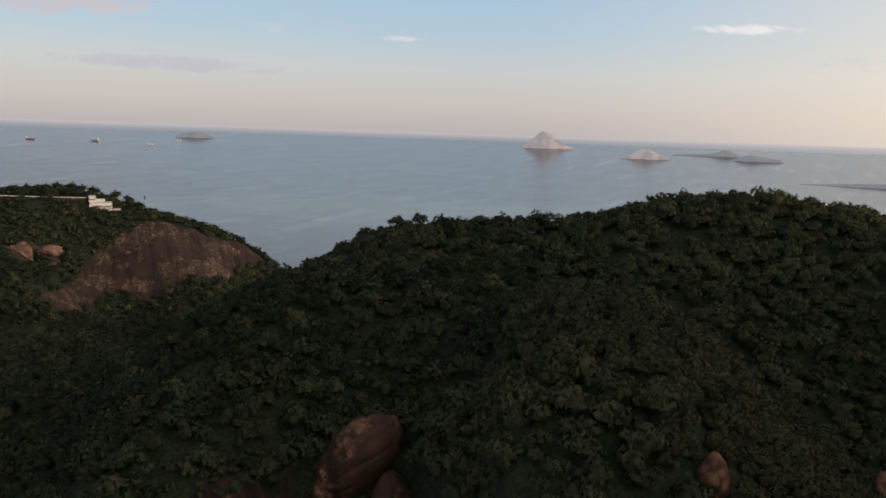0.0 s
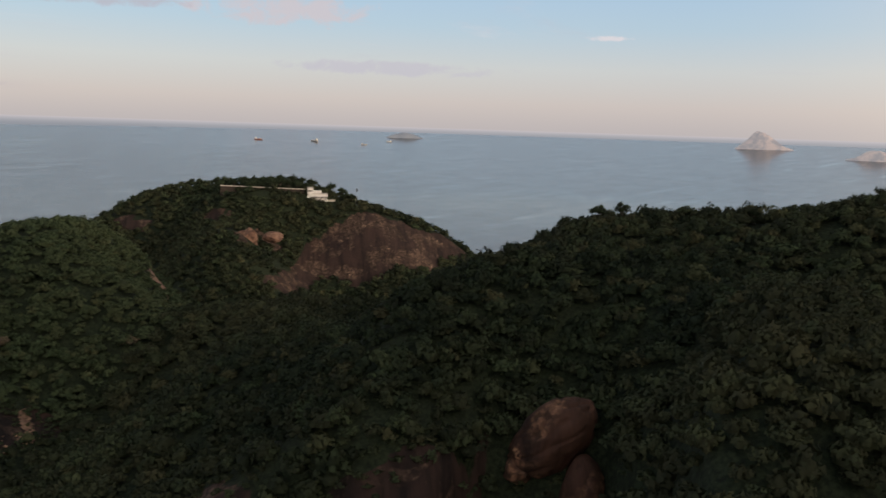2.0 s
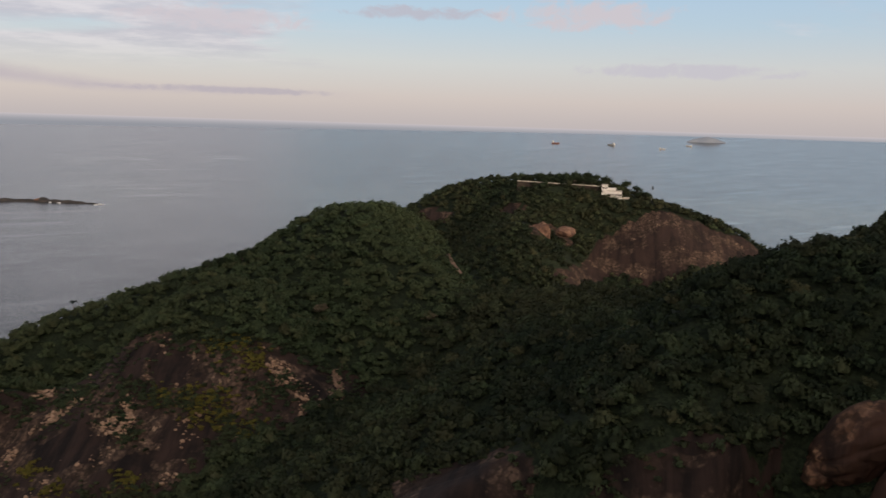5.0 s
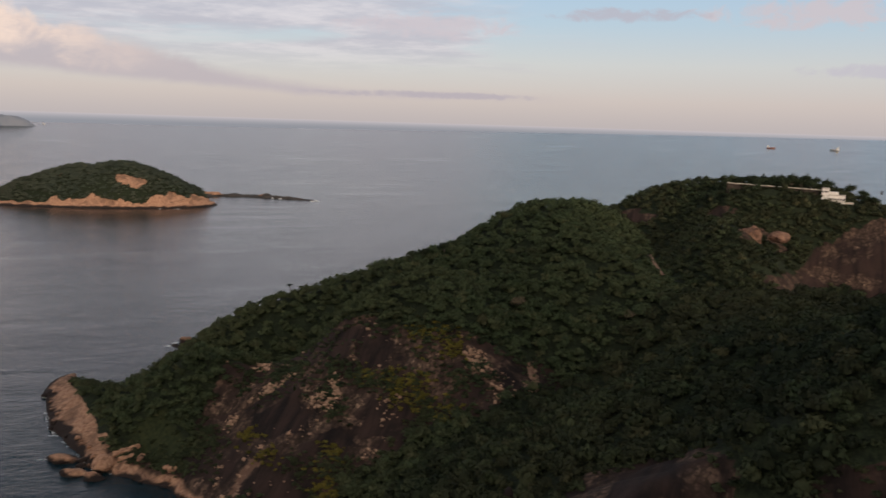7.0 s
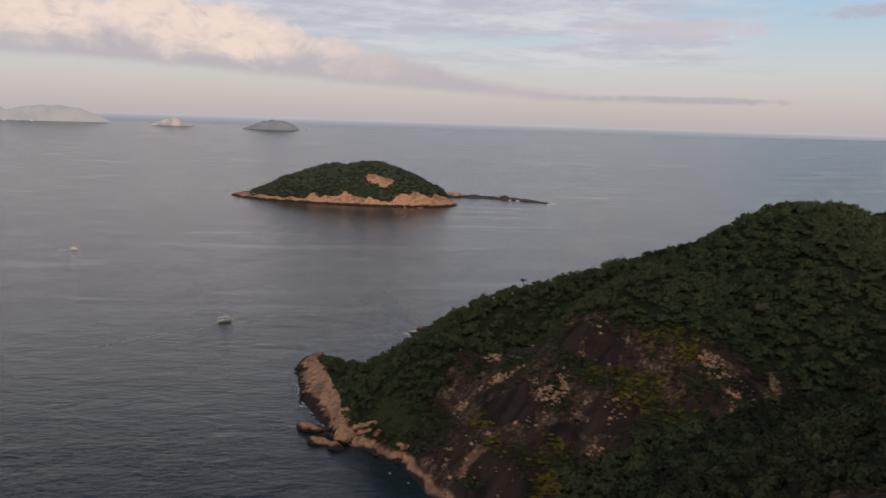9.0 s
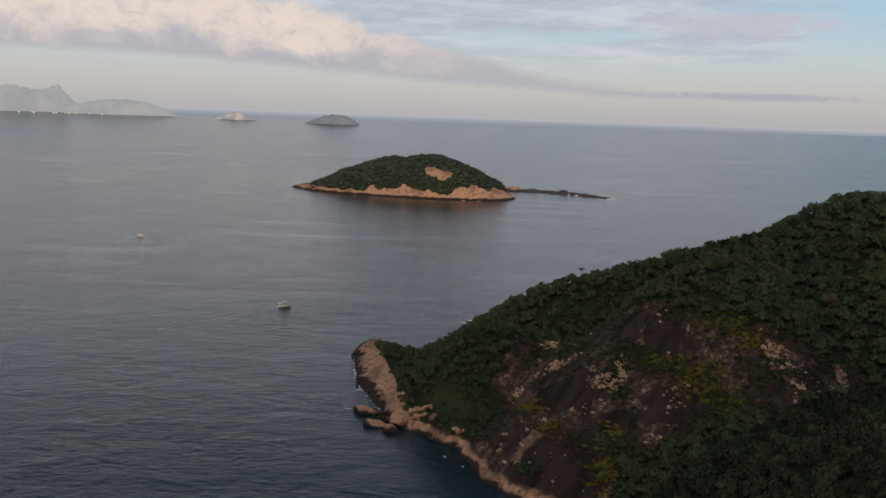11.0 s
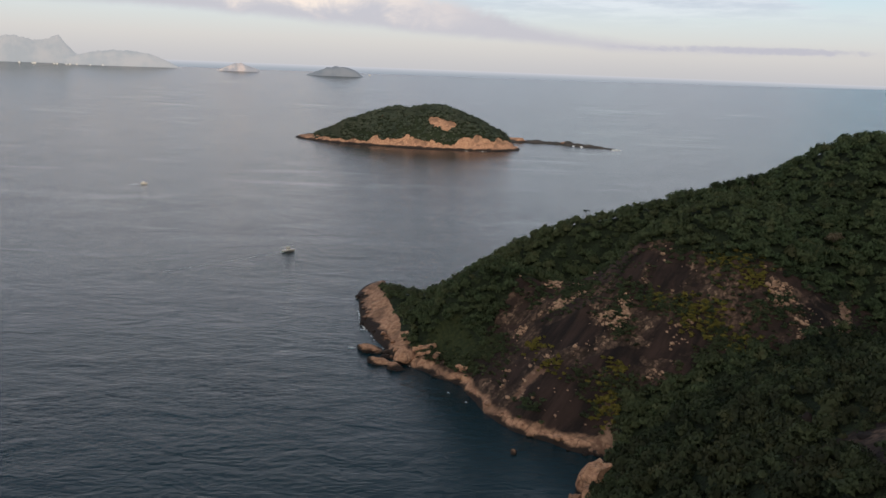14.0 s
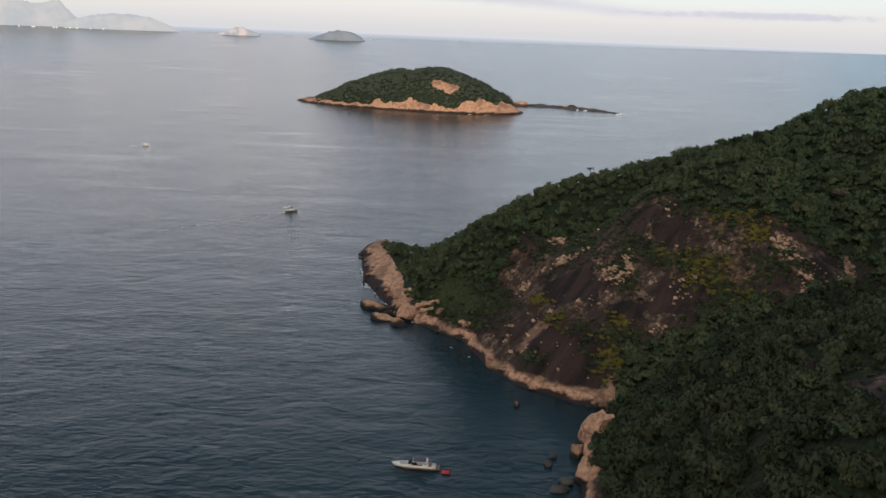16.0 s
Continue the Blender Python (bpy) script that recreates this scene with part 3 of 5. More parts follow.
# scars where the skin of the rock has peeled off and shows fresh tan
FRESH_SCARS = [[(-299, 467), (-288, 453), (-282, 449), (-278, 458), (-290, 479)], [(-248.6, 290.2), (-249.1, 295.1), (-237.4, 286.1), (-226.3, 273.1), (-226.4, 271.0), (-237.1, 280.5)], [(-299.4, 162.5), (-301.7, 167.7), (-304.1, 173.0), (-304.2, 177.1), (-296.7, 179.0), (-299.7, 173.4), (-297.9, 168.4), (-295.8, 163.9)], [(-255.1, 173.8), (-257.3, 176.2), (-259.0, 181.1), (-259.6, 185.3), (-254.2, 184.9), (-250.2, 183.7), (-248.7, 179.8)]]


def any_of(x, y, zones):
    hit = np.zeros(np.shape(x), bool)
    for zone in zones:
        hit |= inside(x, y, zone)
    return hit


def brokenness(x, y):
    """How shattered the open rock is: low on the smooth dark slabs, high between them."""
    wx, wy = x + 3.0 * relief(x, y, 14, 3, 81), y + 3.0 * relief(x, y, 14, 3, 83)
    level = np.where(inside(wx, wy, COVE_FACE), 0.46, 0.42)
    level = np.where(any_of(wx, wy, STONE_BELTS), 0.95, np.where(any_of(wx, wy, STONE_RUNS), 0.8, level))
    level = np.where(inside(wx, wy, FORT_SCAR), 1.0, np.where(inside(wx, wy, FORT_FACE), 0.52, level))
    return np.where(any_of(wx, wy, DARK_SLABS), 0.10, level)


def bareness(x, y):
    """1 on open rock, 0 under woods: the rock faces, and the strip that the sea washes."""
    wx, wy = x + 4.5 * relief(x, y, 22, 3, 21), y + 4.5 * relief(x, y, 22, 3, 31)
    bare = np.zeros(np.shape(x))
    for face in (COVE_FACE, FORT_FACE, FORT_SCAR, FORT_LOW_SCAR, FORT_LEDGE, FORT_NICK, NEAR_FACE, NEAR_BLUFF, SLAB):
        bare = np.maximum(bare, inside(wx, wy, face) * 1.0)
    strip = step(land(x, y) + 2.5 * relief(x, y, 20, 2, 41), 7.0, 4.5)
    d, along = from_shore(x, y)
    wide = np.interp(along, (0, 7.5, 10.3, 13, 15.4, 17, 24, 26.5, 28, 29, 34), (15.0, 16.5, 11.0, 10.0, 5.0, 8.0, 7.0, 9.0, 3.0, 5.0, 5.0)) + 2.2 * relief(x, y, 12, 3, 43)
    strip = np.where(np.abs(d) < 28, step(d, wide + 1.0, wide - 1.0), strip)
    return np.maximum(bare, np.maximum(strip, any_of(wx, wy, FRESH_SCARS) * 1.0))


def surface(x, y):
    """The ground as it is built: the land with crags and ledges on the open rock."""
    z = land(x, y)
    return z + bareness(x, y) * step(z, 0, 4) * ((0.3 + 2.0 * brokenness(x, y)) * np.abs(relief(x, y, 15, 4, 51)) + 1.0 * relief(x, y, 34, 2, 61) - 0.5) * step(from_shore(x, y)[0], 2, 9)


def mesh_from(name, verts, faces, mat, smooth_faces=True, values=None, normals=None):
    """A mesh object from arrays; values: named numbers for each corner point."""
    me = bpy.data.meshes.new(name)
    sides = len(faces[0])
    faces = np.asarray(faces, np.int32)
    me.vertices.add(len(verts))
    me.vertices.foreach_set("co", np.asarray(verts, np.float32).ravel())
    me.loops.add(faces.size)
    me.loops.foreach_set("vertex_index", faces.ravel())
    me.polygons.add(len(faces))
    me.polygons.foreach_set("loop_start", np.arange(len(faces), dtype=np.int32) * sides)
    me.polygons.foreach_set("use_smooth", np.full(len(faces), smooth_faces))
    for key, v in (values or {}).items():
        me.attributes.new(key, "FLOAT", "POINT").data.foreach_set("value", np.asarray(v, np.float32))
    me.materials.append(mat)
    me.update(calc_edges=True)
    me.validate()
    if normals is not None:
        me.attributes.new("custom_normal", "FLOAT_VECTOR", "POINT").data.foreach_set("vector", np.asarray(normals, np.float32).ravel())
    return new(name, me)


def grid_faces(rows, cols):
    i = np.arange(rows * cols).reshape(rows, cols)
    return np.stack([i[:-1, :-1], i[:-1, 1:], i[1:, 1:], i[1:, :-1]], -1).reshape(-1, 4)


def spaced(*stretches):
    """Grid lines: (start, end, spacing), each from where the last ended."""
    return np.unique(np.concatenate([np.arange(a, b + 1e-6, s) for a, b, s in stretches]))


def build_ground():
    xs = spaced((-620, -540, 10), (-540, -480, 4), (-480, -190, 1.4), (-190, 160, 2.8), (160, 330, 6), (330, 960, 30))
    ys = spaced((-560, 80, 32), (80, 120, 8), (120, 300, 1.3), (300, 340, 2.5), (340, 480, 4), (480, 900, 5), (900, 1020, 15))
    x, y = np.meshgrid(xs, ys)
    z = surface(x, y)
    bare = bareness(x, y)
    grassy = inside(x + 4 * relief(x, y, 15, 2, 5), y + 4 * relief(x, y, 15, 2, 6), [(-392, 152), (-372, 146), (-330, 160), (-312, 165), (-318, 178), (-352, 172), (-376, 174)]) * 1.0
    verts = np.stack([x, y, z], -1).reshape(-1, 3)
    faces = grid_faces(len(ys), len(xs))
    faces = faces[verts[faces][:, :, 2].max(1) > -7]
    used = np.unique(faces)
    index = np.zeros(len(verts), np.int32)
    index[used] = np.arange(len(used))
    ob = mesh_from("ground", verts[used], index[faces], GROUND, True, {"bare": bare.ravel()[used], "grassy": grassy.ravel()[used], "broken": brokenness(x, y).ravel()[used], "fresh": (any_of(x + 0.8 * relief(x, y, 5, 2, 7), y, FRESH_SCARS) * 1.0).ravel()[used]})
    return tagged(ob, "steep wooded coastal hills with weathered granite faces", "hill", kind="structure")


def sea_level(x, y):
    """Flat round the coast; far out it lifts by a degree or two, to reach the true line of the horizon before the sheet ends."""
    r, turn = np.hypot(x, y), np.degrees(np.arctan2(-x, y))
    rim = 143 - 35 * step(turn, 15, 65)
    return rim * np.clip((r - 2200) / 2750, 0, None) ** 1.3


def build_sea():
    radii = np.concatenate([[1.0], np.geomspace(30, 4985, 91)])
    turns = np.linspace(0, 2 * math.pi, 181)
    r, a = np.meshgrid(radii, turns, indexing="ij")
    x, y = r * np.cos(a), r * np.sin(a)
    verts = np.stack([x, y, sea_level(x, y)], -1).reshape(-1, 3)
    ob = mesh_from("water", verts, grid_faces(len(radii), len(turns))[:, ::-1], SEA)
    return tagged(ob, "calm grey-blue evening sea with fine ripples", "sea", kind="structure")


build_ground()
build_sea()


# ---- woods ----
def ico_core():
    bm = bmesh.new()
    bmesh.ops.create_icosphere(bm, subdivisions=1, radius=1.0)
    v = np.array([p.co[:] for p in bm.verts])
    f = np.array([[p.index for p in q.verts] for q in bm.faces])
    bm.free()
    return v, f


def crown_shape(rng, tufts, size, lobes=6, full=False):
    """A crown about 2 wide, standing on z = 0: small leaf tufts turned about on the skins of a few rounded lobes."""
    centres = [(rng.uniform(-0.2, 0.2), rng.uniform(-0.2, 0.2), 0.72, 0.46)]
    for a in np.linspace(0, 6.283, lobes)[:-1] + rng.uniform(0, 6):
        out = rng.uniform(0.35, 0.85)
        centres.append((out * math.cos(a), out * math.sin(a), rng.uniform(0.22, 0.72), rng.uniform(0.26, 0.48)))
    out, ways = [], []
    for k in range(tufts):
        cx, cy, cz, wide = centres[k % len(centres)]
        n = rng.normal(size=3)
        n[2] = abs(n[2]) * 0.9 + 0.02 if k % 6 and not full else n[2]
        n /= np.linalg.norm(n)
        p = np.array([cx, cy, cz]) + n * wide * rng.uniform(0.70, 1.15) * np.array([1, 1, 0.85])
        soft = n + (p - np.array([0, 0, 0.30])) * 0.5 + np.array([0, 0, 0.55])
        n = n + rng.normal(size=3) * 0.34
        n /= np.linalg.norm(n)
        u = np.cross(n, rng.normal(size=3))
        u /= np.linalg.norm(u)
        v = np.cross(n, u)
        s = size * rng.uniform(0.6, 1.35)
        out.append([p + u * s * rng.uniform(0.8, 1.3) - n * s * 0.2, p + v * s * rng.uniform(0.7, 1.2) - u * s * 0.5, p - v * s * rng.uniform(0.7, 1.2) - u * s * 0.5])
        soft = soft / np.linalg.norm(soft) + n * 0.22
        ways += [soft / np.linalg.norm(soft)] * 3
    return np.array(out).reshape(-1, 3), np.array(ways)


def plant(name, sites, mat, label, tufts, size, seed, dry=0.06, pale=0.0):
    """One mesh of many crowns. sites: x, y, z, width, height, one row a tree. pale: light or shade put into the leaf
    tone.
    """
    rng = np.random.default_rng(seed)
    shapes = [crown_shape(rng, tufts, size, rng.integers(5, 8) + (tufts > 200) * 4) for _ in range(12)]
    points, sides = ico_core()
    sides = sides[points[sides].mean(1)[:, 2] > -0.45]
    kind = rng.integers(0, len(shapes), len(sites))
    turn = rng.uniform(0, 6.283, len(sites))
    # pale, the stand's light or shade, sits in this tone beside random patches
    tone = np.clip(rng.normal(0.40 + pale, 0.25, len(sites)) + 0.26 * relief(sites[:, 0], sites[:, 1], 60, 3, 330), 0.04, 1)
    hue = np.where(rng.random(len(sites)) < dry, rng.uniform(0.15, 0.5, len(sites)), np.clip(0.15 + 0.18 * relief(sites[:, 0], sites[:, 1], 90, 2, 57) + rng.uniform(-0.08, 0.10, len(sites)), 0, 1))
    verts, tones, hues, ways = [], [], [], []
    for k, (shape, way) in enumerate(shapes):
        pick = np.where(kind == k)[0]
        c, s = np.cos(turn[pick])[:, None], np.sin(turn[pick])[:, None]
        w, h = sites[pick, 3][:, None], sites[pick, 4][:, None]
        x = (shape[:, 0] * c - shape[:, 1] * s) * w + sites[pick, 0][:, None]
        y = (shape[:, 0] * s + shape[:, 1] * c) * w + sites[pick, 1][:, None]
        z = shape[:, 2] * h + sites[pick, 2][:, None]
        verts.append(np.stack([x, y, z], -1).reshape(-1, 3))
        ways.append(np.stack([way[:, 0] * c - way[:, 1] * s, way[:, 0] * s + way[:, 1] * c, way[:, 2] + 0 * c], -1).reshape(-1, 3))
        tones.append(np.repeat(tone[pick], len(shape)))
        hues.append(np.repeat(hue[pick], len(shape)))
    verts = np.concatenate(verts)
    faces = np.arange(len(verts)).reshape(-1, 3)
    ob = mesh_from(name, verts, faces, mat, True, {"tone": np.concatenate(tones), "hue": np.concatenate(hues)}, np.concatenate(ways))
    tagged(ob, label, "trees", kind="stuff")
    # the close inner foliage of every crown, its tone halved for the shade inside
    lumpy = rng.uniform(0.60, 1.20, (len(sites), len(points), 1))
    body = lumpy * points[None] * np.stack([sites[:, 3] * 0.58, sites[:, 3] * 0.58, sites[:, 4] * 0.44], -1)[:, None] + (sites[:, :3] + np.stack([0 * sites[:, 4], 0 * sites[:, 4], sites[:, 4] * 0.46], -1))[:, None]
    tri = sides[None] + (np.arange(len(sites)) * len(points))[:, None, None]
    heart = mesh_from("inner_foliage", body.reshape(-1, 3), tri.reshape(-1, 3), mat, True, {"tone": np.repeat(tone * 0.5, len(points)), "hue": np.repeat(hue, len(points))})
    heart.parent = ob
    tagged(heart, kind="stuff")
    return ob


def sites_in(x0, x1, y0, y1, spacing, seed, lo, hi, keep=None, most_bare=0.5, floor=4.0, lift=1.4):
    rng = np.random.default_rng(seed)
    spacing = spacing / 1.35
    x, y = np.meshgrid(np.arange(x0, x1, spacing), np.arange(y0, y1, spacing))
    x, y = x.ravel() + rng.uniform(-0.5, 0.5, x.size) * spacing, y.ravel() + rng.uniform(-0.5, 0.5, x.size) * spacing
    z = land(x, y)
    steep = np.hypot(land(x + 2, y) - z, land(x, y + 2) - z) / 2
    ok = (z > floor) & (bareness(x, y) < most_bare) & (rng.random(x.size) < 0.36 * np.hypot(1, steep))
    if keep is not None:
        ok &= keep(x, y)
    x, y, z = x[ok], y[ok], z[ok]
    size = lo + (hi - lo) * rng.random(x.size) ** 1.4
    return np.stack([x, y, z + lift, size, size * rng.uniform(0.95, 1.5, x.size)], -1)


def not_at(x, y, spots):
    """True away from round clearings: centre and radius."""
    ok = np.ones(np.shape(x), bool)
    for cx, cy, r in spots:
        ok &= np.hypot(x - cx, y - cy) > r
    return ok


BOULDER_CLEARING = [(59, 165, 5), (137, 239, 5), (-19, 225, 9.5), (-10, 222, 7), (-31, 220, 5), (-19, 214, 8), (-28, 213, 7)]
FORT_CLEARING = [(-370, 695, 5), (-360, 699, 5), (-350, 704, 5), (-340, 709, 5), (-330, 713, 5), (-321, 718, 5), (-312, 722, 6), (-300, 726, 9), (-289, 730, 10), (-278, 734, 9), (-296, 735, 9)]
OUTCROP_CLEARING = [(-309, 627, 12), (-303, 617, 10), (-293, 641, 9), (-289, 632, 7), (-317, 618, 8)]
near_side = lambda x, y: (y < 386 + 0.02 * x) & ((y > 200) | (x < -72) | (x > -6)) & (x < 0.56 * y + 14) & (x > -235 + 0.1 * (y - 200)) & not_at(x, y, BOULDER_CLEARING)
MEADOW = [(-392, 152), (-372, 146), (-330, 160), (-312, 165), (-318, 178), (-352, 172), (-376, 174)]
mid_side = lambda x, y: ~inside(x, y, MEADOW) & (x <= -235 + 0.1 * (y - 200)) & (y < 500)
# last number: shade (below 0) or light (above 0) painted into a stand's leaves
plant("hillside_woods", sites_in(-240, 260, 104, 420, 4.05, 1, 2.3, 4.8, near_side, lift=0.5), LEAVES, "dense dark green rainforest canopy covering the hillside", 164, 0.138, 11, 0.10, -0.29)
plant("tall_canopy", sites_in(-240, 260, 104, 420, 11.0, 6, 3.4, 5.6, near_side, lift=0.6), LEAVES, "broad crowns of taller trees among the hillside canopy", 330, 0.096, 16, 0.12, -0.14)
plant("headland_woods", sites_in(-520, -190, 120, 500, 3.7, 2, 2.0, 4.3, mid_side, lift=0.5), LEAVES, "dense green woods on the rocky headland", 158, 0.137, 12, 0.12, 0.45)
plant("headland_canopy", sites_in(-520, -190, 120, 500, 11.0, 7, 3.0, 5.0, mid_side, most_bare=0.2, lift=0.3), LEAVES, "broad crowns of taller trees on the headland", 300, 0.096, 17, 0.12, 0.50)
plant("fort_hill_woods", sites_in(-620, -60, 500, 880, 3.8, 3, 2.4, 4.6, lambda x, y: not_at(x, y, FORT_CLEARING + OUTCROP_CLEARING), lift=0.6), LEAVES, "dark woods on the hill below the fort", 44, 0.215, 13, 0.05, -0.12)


def scrub_sites(corners, spacing, seed, lo, hi, share, z_least=3.0):
    rng = np.random.default_rng(seed)
    xs, ys = [c[0] for c in corners], [c[1] for c in corners]
    x, y = np.meshgrid(np.arange(min(xs), max(xs), spacing), np.arange(min(ys), max(ys), spacing))
    x, y = x.ravel() + rng.uniform(-0.5, 0.5, x.size) * spacing, y.ravel() + rng.uniform(-0.5, 0.5, x.size) * spacing
    z = surface(x, y)
    ok = inside(x, y, corners) & (z > z_least) & (relief(x, y, 24, 3, seed) > share)
    x, y, z = x[ok], y[ok], z[ok]
    size = rng.uniform(lo, hi, x.size)
    return np.stack([x, y, z - 0.1, size, size * rng.uniform(0.7, 1.1, x.size)], -1)


def clump_sites(centres, spread, count, seed, lo, hi):
    """Bushes in loose clumps round each centre."""
    rng = np.random.default_rng(seed)
    spots = np.repeat(np.array(centres, float), count, 0) + rng.normal(size=(len(centres) * count, 2)) * np.array(spread)
    x, y = spots[:, 0], spots[:, 1]
    size = rng.uniform(lo, hi, len(x))
    return np.stack([x, y, surface(x, y) - 0.1, size, size * rng.uniform(0.7, 1.2, len(x))], -1)


def rim_sites(x0, x1, y0, y1, spacing, seed, lo, hi):
    """Bushes along the seam between woods and open rock."""
    rng = np.random.default_rng(seed)
    x, y = np.meshgrid(np.arange(x0, x1, spacing), np.arange(y0, y1, spacing))
    x, y = x.ravel() + rng.uniform(-0.5, 0.5, x.size) * spacing, y.ravel() + rng.uniform(-0.5, 0.5, x.size) * spacing
    near = [bareness(x + dx, y + dy) > 0.5 for dx, dy in ((6, 0), (-6, 0), (0, 6), (0, -6), (0, 0))]
    z = surface(x, y)
    ok = np.any(near, 0) & ~np.all(near, 0) & (z > 3.5) & (rng.random(x.size) < 0.7)
    size = rng.uniform(lo, hi, x.size)
    return np.stack([x, y, z - 0.1, size, size * rng.uniform(0.8, 1.4, x.size)], -1)[ok]


YELLOW_SPOTS = [(-286, 256), (-279, 261), (-272, 261), (-266, 260), (-294, 232), (-281, 237), (-272, 237), (-273, 232), (-264, 236), (-298, 181), (-276, 199), (-321, 185), (-264, 186), (-267, 190), (-268, 243), (-250, 240)]
GREEN_SPOTS = [(-355, 208), (-344, 215), (-331, 219), (-312, 226), (-297, 230), (-285, 236), (-272, 240), (-257, 252), (-250, 256), (-245, 263), (-291, 210), (-259, 238), (-282, 186), (-273, 192), (-266, 200), (-258, 200), (-271, 183), (-257, 232), (-348, 180), (-346, 172), (-353, 201), (-340, 175), (-303, 222), (-296, 228), (-288, 231), (-279, 234), (-252, 250), (-247, 257), (-340, 214), (-332, 220), (-256, 236), (-250, 238), (-246, 243), (-298, 214), (-290, 213), (-265, 196)]
plant("yellow_scrub", clump_sites(YELLOW_SPOTS, (4.2, 2.4), 34, 91, 0.6, 1.7), DRY_LEAVES, "yellow-green scrub clinging to the rock face", 70, 0.19, 21, 0.3)
plant("green_scrub", clump_sites(GREEN_SPOTS, (4.0, 2.0), 30, 95, 0.7, 1.8), LEAVES, "low green scrub on ledges of the rock face", 64, 0.19, 22, 0.15)
plant("face_scrub", scrub_sites(COVE_FACE, 2.6, 93, 0.5, 1.6, 0.12, 8.0), LEAVES, "small bushes scattered over the rock face", 56, 0.2, 26, 0.3)
plant("meadow_scrub", scrub_sites(MEADOW, 3.4, 94, 0.5, 1.6, -0.1), LEAVES, "low bushes on the grassy slope above the shore", 54, 0.22, 27, 0.2, 0.1)
plant("rim_scrub", rim_sites(-400, 10, 150, 320, 2.6, 97, 0.9, 2.2), LEAVES, "bushes along the edge of the open rock", 60, 0.2, 25, 0.1)
plant("fort_scrub", sites_in(-390, -260, 665, 750, 2.8, 96, 1.2, 2.4, lambda x, y: ~not_at(x, y, FORT_CLEARING), lift=-0.2), LEAVES, "low scrub on the slope under the fort wall", 40, 0.26, 23, 0.04, -0.2)
plant("near_scrub", scrub_sites(NEAR_FACE, 3.0, 98, 0.9, 2.2, 0.35), LEAVES, "low scrub in the cracks of the near cliff", 56, 0.22, 24, 0.12)



# ---- building blocks ----
def empty(name, x, y, z, turn=0.0):
    ob = new(name)
    ob.matrix_basis = pose(x, y, z, 0, 0, turn)
    return ob


def part(name, bm, mat, parent, label="", smooth_faces=False):
    """Links a bmesh as one mesh object under a thing or a part."""
    me = bpy.data.meshes.new(name)
    for f in bm.faces:
        f.smooth = smooth_faces
    bm.to_mesh(me)
    bm.free()
    me.materials.append(mat)
    ob = new(name, me)
    ob.parent = parent
    return tagged(ob, label)


def box(sx, sy, sz, at=(0, 0, 0), bevel=0.0, taper=1.0):
    """A box standing on at, its top narrowed by taper."""
    bm = bmesh.new()
    bmesh.ops.create_cube(bm, size=1.0)
    for v in bm.verts:
        k = taper if v.co.z > 0 else 1.0
        v.co = Vector((v.co.x * sx * k + at[0], v.co.y * sy * k + at[1], (v.co.z + 0.5) * sz + at[2]))
    if bevel:
        bmesh.ops.bevel(bm, geom=bm.edges[:], offset=bevel, segments=2, affect="EDGES")
    return bm


def rod(a, b, r0, r1, sides=8):
    """A tapered round bar from a to b."""
    a, b = Vector(a), Vector(b)
    bm = bmesh.new()
    bmesh.ops.create_cone(bm, cap_ends=True, segments=sides, radius1=r0, radius2=r1, depth=(b - a).length)
    bmesh.ops.transform(bm, matrix=Matrix.Translation((a + b) / 2) @ (b - a).to_track_quat("Z", "Y").to_matrix().to_4x4(), verts=bm.verts)
    return bm


def hull_shape(length, beam, deep, sheer=0.25, full=0.55):
    """A boat's hull along x, bow at +x, with a keel, flare and a deck on top."""
    bm = bmesh.new()
    rings = []
    for k in range(13):
        u = k / 12
        half = beam / 2 * (1 - max(0, (u - full) / (1 - full)) ** 2.2) * (0.88 + 0.12 * min(1, u * 5))
        half = max(half, 0.02)
        top = deep + sheer * deep * u ** 2
        x = (u - 0.5) * length
        rake = max(0, u - 0.8) * length * 0.25
        rings.append([bm.verts.new(c) for c in ((x + rake, -half, top), (x, -half * 0.82, top * 0.35), (x - rake, 0, -0.25 * deep), (x, half * 0.82, top * 0.35), (x + rake, half, top))])
    for a, b in zip(rings, rings[1:]):
        for i in range(4):
            bm.faces.new((a[i], b[i], b[i + 1], a[i + 1]))
        bm.faces.new((a[4], b[4], b[0], a[0]))
    bm.faces.new(rings[0])
    bm.faces.new(rings[-1][::-1])
    bmesh.ops.recalc_face_normals(bm, faces=bm.faces)
    return bm


def stone_shape(rx, ry, rz, seed, rough=0.22, cuts=3, planed=0.75):
    """A weathered boulder: rounded, with planed-off sides, cracks and small bumps."""
    rng = random.Random(seed)
    bm = bmesh.new()
    bmesh.ops.create_icosphere(bm, subdivisions=cuts, radius=1.0)
    planes = [(Vector((rng.uniform(-1, 1), rng.uniform(-1, 1), rng.uniform(-0.6, 1))).normalized(), rng.uniform(0.62, 0.9)) for _ in range(6)]
    for v in bm.verts:
        p = v.co.copy()
        for n, d in planes:
            over = p.dot(n) - d
            if over > 0:
                p -= n * over * planed
        q = p * 1.3 + Vector((seed * 3.1, seed * 1.7, 0))
        p *= 1 + rough * noise.fractal(q, 1.0, 2.0, 4) - 0.10 * max(0, 0.12 - abs(noise.noise(q * 1.4))) / 0.12
        v.co = Vector((p.x * rx, p.y * ry, p.z * rz))
    return bm


